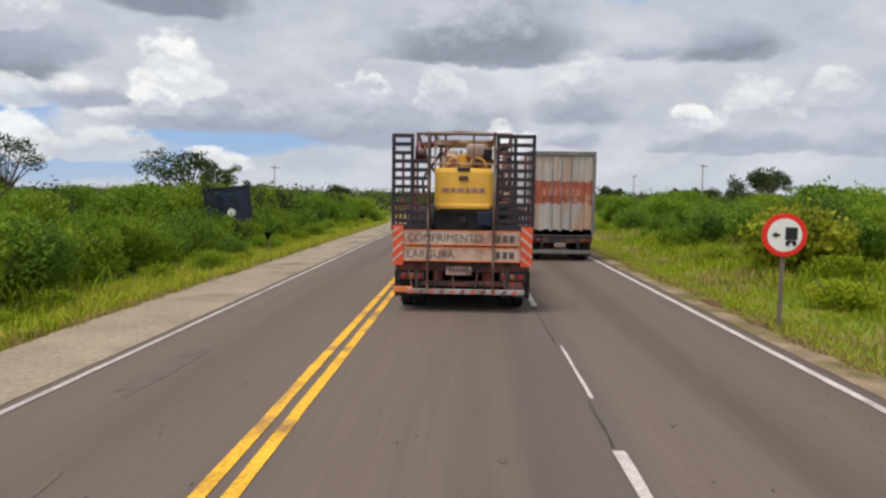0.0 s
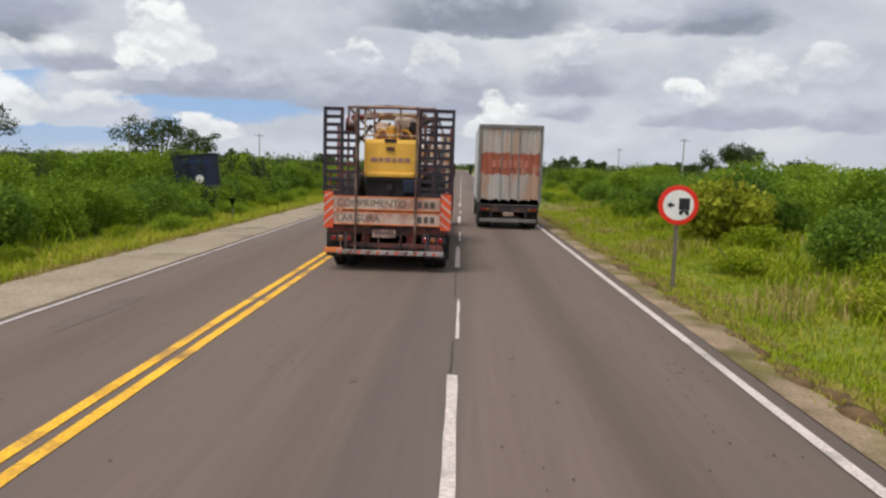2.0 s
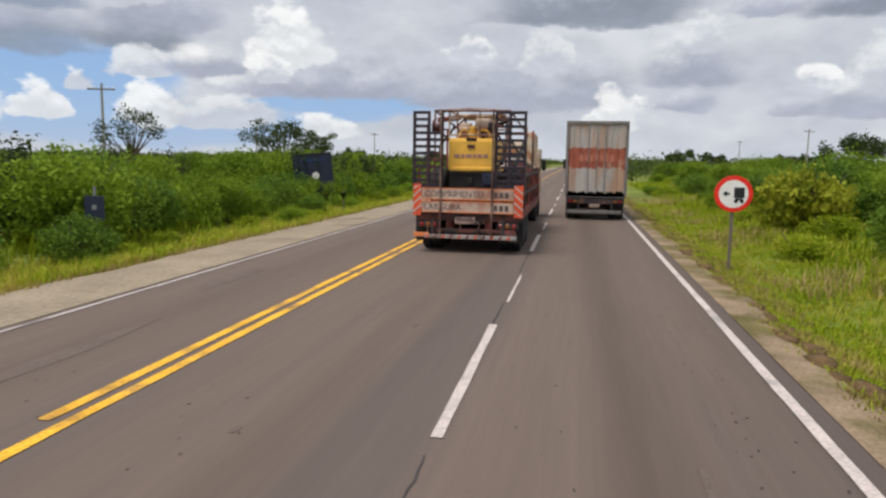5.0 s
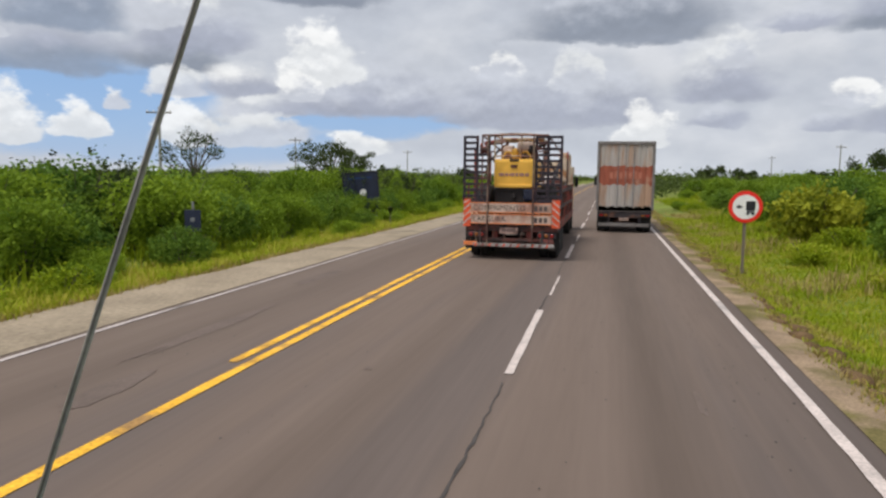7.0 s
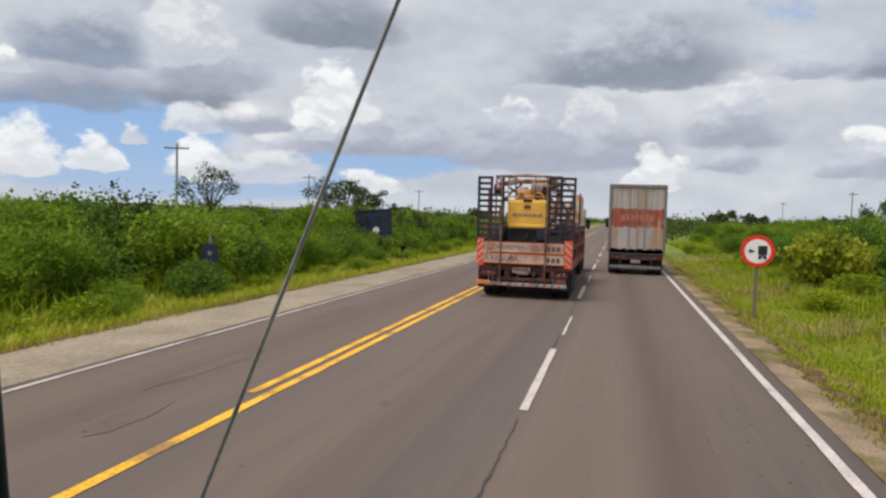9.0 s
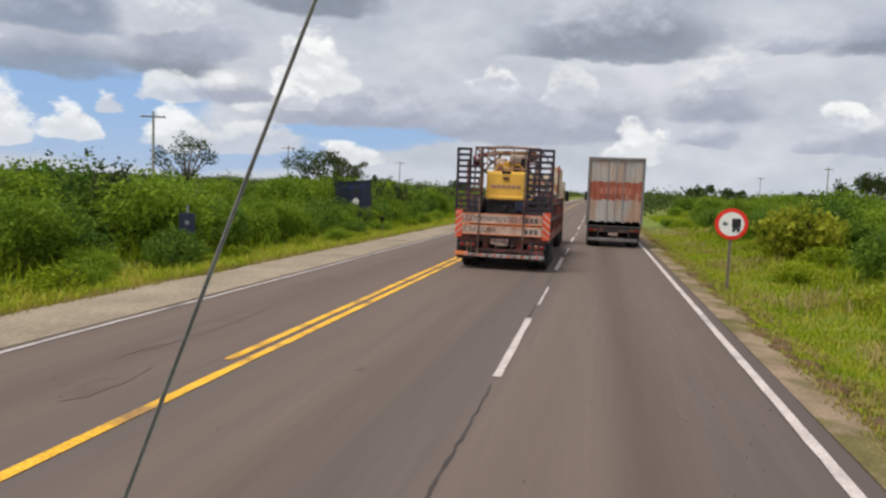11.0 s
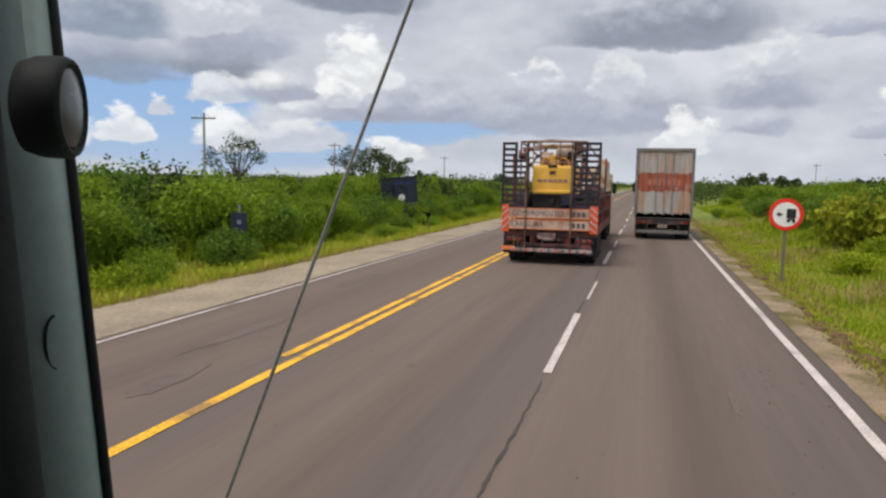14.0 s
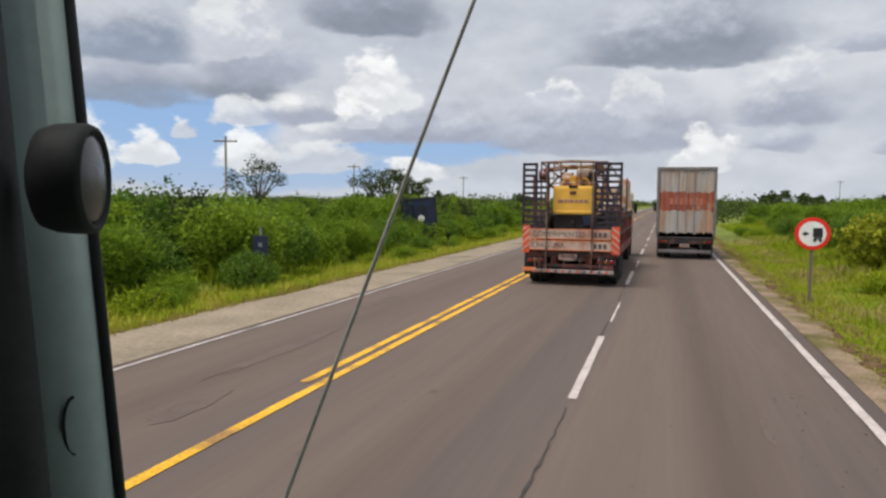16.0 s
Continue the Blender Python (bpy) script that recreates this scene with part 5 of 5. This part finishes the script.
scatter_wood("far_scrub", [(-160, -10, 60, 260, 0.5), (12, 160, 70, 260, 0.5)], 85000, 1.4, 3.3, 0.5, M["leaf_far"], "far dark green scrub along both sides", 5)
scatter_wood("far_scrub", [(-15, -7.0, 62, 330, 0.55), (9.8, 18, 75, 330, 0.45)], 9000, 1.6, 4.2, 0.45, M["leaf_tree"], "dark thicket lining the far stretch of road", 8)
scatter_wood("distant_wood", [(-600, -12, 260, 800, 0.45), (14, 600, 260, 800, 0.45), (-60, 70, 620, 700, 0.1)], 85000, 2.6, 6.0, 1.4, M["leaf_far"], "distant dark tree line on the horizon", 6)


def blades(name, spots, hlo, hhi, width, material, label, seed, per=6, spread=0.10):
    """Tufts of bent blades at the given (x, y) places, in one mesh."""
    rng = np.random.default_rng(seed)
    n = len(spots)
    z = np.array([ground_z(a, b) for a, b in spots])
    base = np.repeat(np.column_stack([spots, z]), per, 0)
    m = n * per
    base[:, :2] += rng.normal(size=(m, 2)) * spread
    h = np.repeat(hlo + (hhi - hlo) * rng.random(n) ** 1.4, per) * (0.6 + 0.5 * rng.random(m))
    a = rng.random(m) * 6.283
    lean = 0.25 + 0.55 * rng.random(m)
    side = np.column_stack([-np.sin(a), np.cos(a), 0 * a]) * (width * (0.6 + 0.8 * rng.random(m)))[:, None]
    mid = base + np.column_stack([np.cos(a) * lean * h * 0.3, np.sin(a) * lean * h * 0.3, h * 0.62])
    tip = base + np.column_stack([np.cos(a) * lean * h * 0.9, np.sin(a) * lean * h * 0.9, h])
    v = np.stack([base - side, base + side, mid + side * 0.8, mid - side * 0.8, tip], 1).reshape(-1, 3)
    i = np.arange(m)[:, None] * 5
    quads = np.concatenate([i + [0, 1, 2, 3]], 1).tolist()
    tris = (i + [3, 2, 4]).tolist()
    me = bpy.data.meshes.new(name)
    me.from_pydata(v.tolist(), [], quads + tris)
    me.materials.append(material)
    return tagged(new(name, me), label, "grass", kind="stuff")


rng = np.random.default_rng(77)


def spots(n, x0, x1, y0, y1, near=0.0):
    t = rng.random(n) ** (1 + near)
    return np.column_stack([x0 + (x1 - x0) * rng.random(n), y0 + (y1 - y0) * t])


blades("verge_grass", spots(23000, 7.75, 13.0, -19, 30, 0.7), 0.05, 0.17, 0.009, M["grass"], "bright green mown verge grass beside the road", 1)
blades("meadow_grass", spots(17000, 10.8, 30, -16, 70, 0.6), 0.2, 0.55, 0.016, M["grass"], "tall yellow-green meadow weeds", 2, 6, 0.16)
blades("verge_grass", spots(12000, -8.2, -5.35, -20, 50, 0.6), 0.10, 0.42, 0.012, M["grass"], "green and dry roadside grass before the bushes", 3)
blades("meadow_grass", spots(9000, -45, -8, -14, 90, 0.4), 0.3, 0.9, 0.025, M["grass"], "tall weeds between the bushes", 4, 6, 0.2)
dry = spots(9000, 9.0, 26, -14, 60, 0.7)
dry = dry[np.array([hill(a, b, 0.22, 31) > 0.12 for a, b in dry])]
blades("meadow_grass", dry, 0.2, 0.5, 0.014, M["dry_grass"], "dry straw-coloured patches in the meadow", 9, 6, 0.16)
# dry tufts on the crumbling edge
tufts = spots(7000, 7.7, 8.7, -20, 40, 0.9)
tufts = tufts[np.array([hill(a * 1.5, b, 0.55, 12) > -0.08 for a, b in tufts])]
blades("dry_tufts", tufts, 0.05, 0.16, 0.010, M["dry_grass"], "dry brown grass tufts on the crumbling sand edge", 5, 7, 0.08)
tufts = spots(2600, -5.75, -5.2, -20, 40, 0.7)
blades("dry_tufts", tufts, 0.06, 0.22, 0.010, M["dry_grass"], "dry grass tufts along the sandy shoulder", 6, 7, 0.08)


def clods(name, places, label):
    """Small lumps of dark crumbled soil, in one mesh."""
    b = bmesh.new()
    for k, (x, y, r) in enumerate(places):
        made = bmesh.ops.create_icosphere(b, subdivisions=1, radius=r, matrix=Matrix.Translation((x, y, ground_z(x, y) + 0.04)) @ Matrix.Diagonal((1.0, 2.0, 0.42, 1)))["verts"]
        for v in made:
            v.co += Vector((hill(v.co.x * 9, v.co.y * 9, 1, 1), hill(v.co.x * 9, v.co.y * 9, 1, 5), 0)) * r * 0.45
    return tagged(part(name, b, M["clod"], smooth=True), label, "soil clods", kind="stuff")


random.seed(9)
clods("soil_clods", [(7.84 + 0.28 * random.random() + 0.15 * hill(1, k * 0.31, 1, 2), -19 + 58 * (k / 130) ** 1.3, random.uniform(0.07, 0.22)) for k in range(130)], "dark crumbled soil clods along the road edge")


# ---- the vehicle that the camera rides in: body, left front pillar, whip aerial ----
def own_vehicle():
    v = thing("truck_cab", (4.9, -21.9, 0), "grey-green front pillar of a truck cab with black trim", "truck")
    o = Vector((4.9, -21.9, 0))
    part("body", box(-1.3, 1.3, -1.6, 2.5, 0.42, 1.02, 0.14), M["pillar_trim"], v)
    part("door_panel", box(-1.28, -1.18, -1.5, 0.62, 1.0, 1.9, 0.03), M["black_trim"], v)
    for s in (-1, 1):
        for y in (-1.0, 1.75):
            wheel(v, s * 1.12, y, 0.45, 0.45, 0.28, s)
    # pillar: a rounded bar along its leaning axis
    right, depth = Vector((0.715, 0.699, 0)), Vector((-0.699, 0.715, 0))
    top, low = Vector((3.8987, -21.0494, 3.25)) - o, Vector((4.1773, -21.1082, 1.0)) - o

    def bar(name, material, u0, u1, d0, d1, rnd, parent, label="", z0=0.0, z1=1.0):
        b = bmesh.new()
        pts = []
        for cx, cy, a0 in ((u1 - rnd, d1 - rnd, 0), (u0 + rnd, d1 - rnd, 90), (u0 + rnd, d0 + rnd, 180), (u1 - rnd, d0 + rnd, 270)):
            for k in range(6):
                a = radians(a0 + 18 * k)
                pts.append((cx + rnd * math.cos(a), cy + rnd * math.sin(a)))
        rings = []
        for q in (z0, (z0 + z1) / 2, z1):
            c = low.lerp(top, q)
            rings.append([b.verts.new(c + right * u + depth * w) for u, w in pts])
        n = len(pts)
        for r0, r1 in zip(rings, rings[1:]):
            for k in range(n):
                b.faces.new((r0[k], r0[(k + 1) % n], r1[(k + 1) % n], r1[k]))
        b.faces.new(list(reversed(rings[0])))
        b.faces.new(rings[-1])
        return part(name, b, material, parent, label, True)
    pillar = bar("pillar", M["pillar_trim"], -0.105, -0.004, -0.015, 0.085, 0.045, v, "grey-green moulded pillar trim")
    bar("window_seal", M["black_trim"], -0.006, 0.006, 0.012, 0.05, 0.005, pillar, "black rubber window seal")
    # black door trim, widened so its colour stands in for shade on the pillar's left
    bar("side_trim", M["black_trim"], -0.80, -0.066, -0.10, -0.022, 0.03, v, "black door trim that also blackens the pillar's shaded edge")
    # crescent-shaped finger grip
    b = bmesh.new()
    c = low.lerp(top, 0.578) - right * 0.039 - depth * 0.016
    arc = [c + Vector((0, 0, 0.033 * math.cos(a))) - right * (0.011 * math.sin(a)) for a in (math.pi * k / 10 for k in range(11))]
    for p, q in zip(arc, arc[1:]):
        add_tube(b, p, q, 0.0019, 0.0019, 6)
    part("grip_slot", b, M["black_trim"], pillar)
    # round pod on the pillar
    lens_c = Vector((4.0950, -21.1812, 2.5737)) - o
    axis = (right * 0.955 - depth * 0.29).normalized()
    turn = Matrix.Translation(lens_c) @ axis.to_track_quat("Z", "Y").to_matrix().to_4x4()
    pod = part("round_pod", add_lathe(bmesh.new(), [(0.034, -0.046), (0.047, -0.040), (0.052, -0.026), (0.053, -0.012), (0.053, 0.0), (0.050, 0.006), (0.046, 0.006), (0.044, 0.0)], turn, 36), M["black_trim"], v, "black round pod with a pale glass face", True)
    part("face", add_lathe(bmesh.new(), [(0.044, 0.0015), (0.040, 0.004), (0.02, 0.0075), (0.004, 0.0085)], turn, 36), M["lens_grey"], pod, "pale grey glass face", True)
    # out-of-view roof and walls, added to keep light off the pillar and close the cab
    part("roof", box(-1.28, 1.28, -1.5, 0.42, 3.24, 3.34, 0.04), M["black_trim"], v, "unseen dark cab roof added to shade the pillar")
    part("rear_wall", box(-1.28, 1.28, -1.56, -1.48, 1.0, 3.26, 0.02), M["black_trim"], v)
    part("side_wall", box(1.20, 1.28, -1.5, 0.42, 1.0, 3.26, 0.02), M["black_trim"], v)
    part("side_wall", box(-1.28, -1.20, -1.5, -0.5, 1.85, 3.26, 0.02), M["black_trim"], v)
    part("pod_foot", tube(lens_c - axis * 0.03, lens_c - axis * 0.03 + depth * 0.075, 0.022, 0.03), M["black_trim"], v)
    return v


own_vehicle()
aerial = thing("whip_aerial", (3.718, -20.850, 1.02), "thin dark metal whip aerial on the cab front", "aerial")
b = bmesh.new()
rings = []
for k in range(13):
    q = k / 12
    c, r = Vector((0.826 * q - 0.008 * math.sin(math.pi * q), 0, 0.08 + 2.10 * q)), 0.0044 - 0.0018 * q
    rings.append([b.verts.new(c + Vector((r * math.cos(j * math.pi / 4), r * math.sin(j * math.pi / 4), 0))) for j in range(8)])
for r0, r1 in zip(rings, rings[1:]):
    for j in range(8):
        b.faces.new((r0[j], r0[(j + 1) % 8], r1[(j + 1) % 8], r1[j]))
b.faces.new(rings[-1])
b.faces.new(list(reversed(rings[0])))
part("rod", b, M["antenna_steel"], aerial)
part("spring", tube((-0.02, 0, 0.03), (0.01, 0, 0.14), 0.014), M["black_trim"], aerial)
part("foot", box(-0.06, 0.06, -0.04, 0.04, 0.0, 0.035, 0.008), M["black_trim"], aerial)
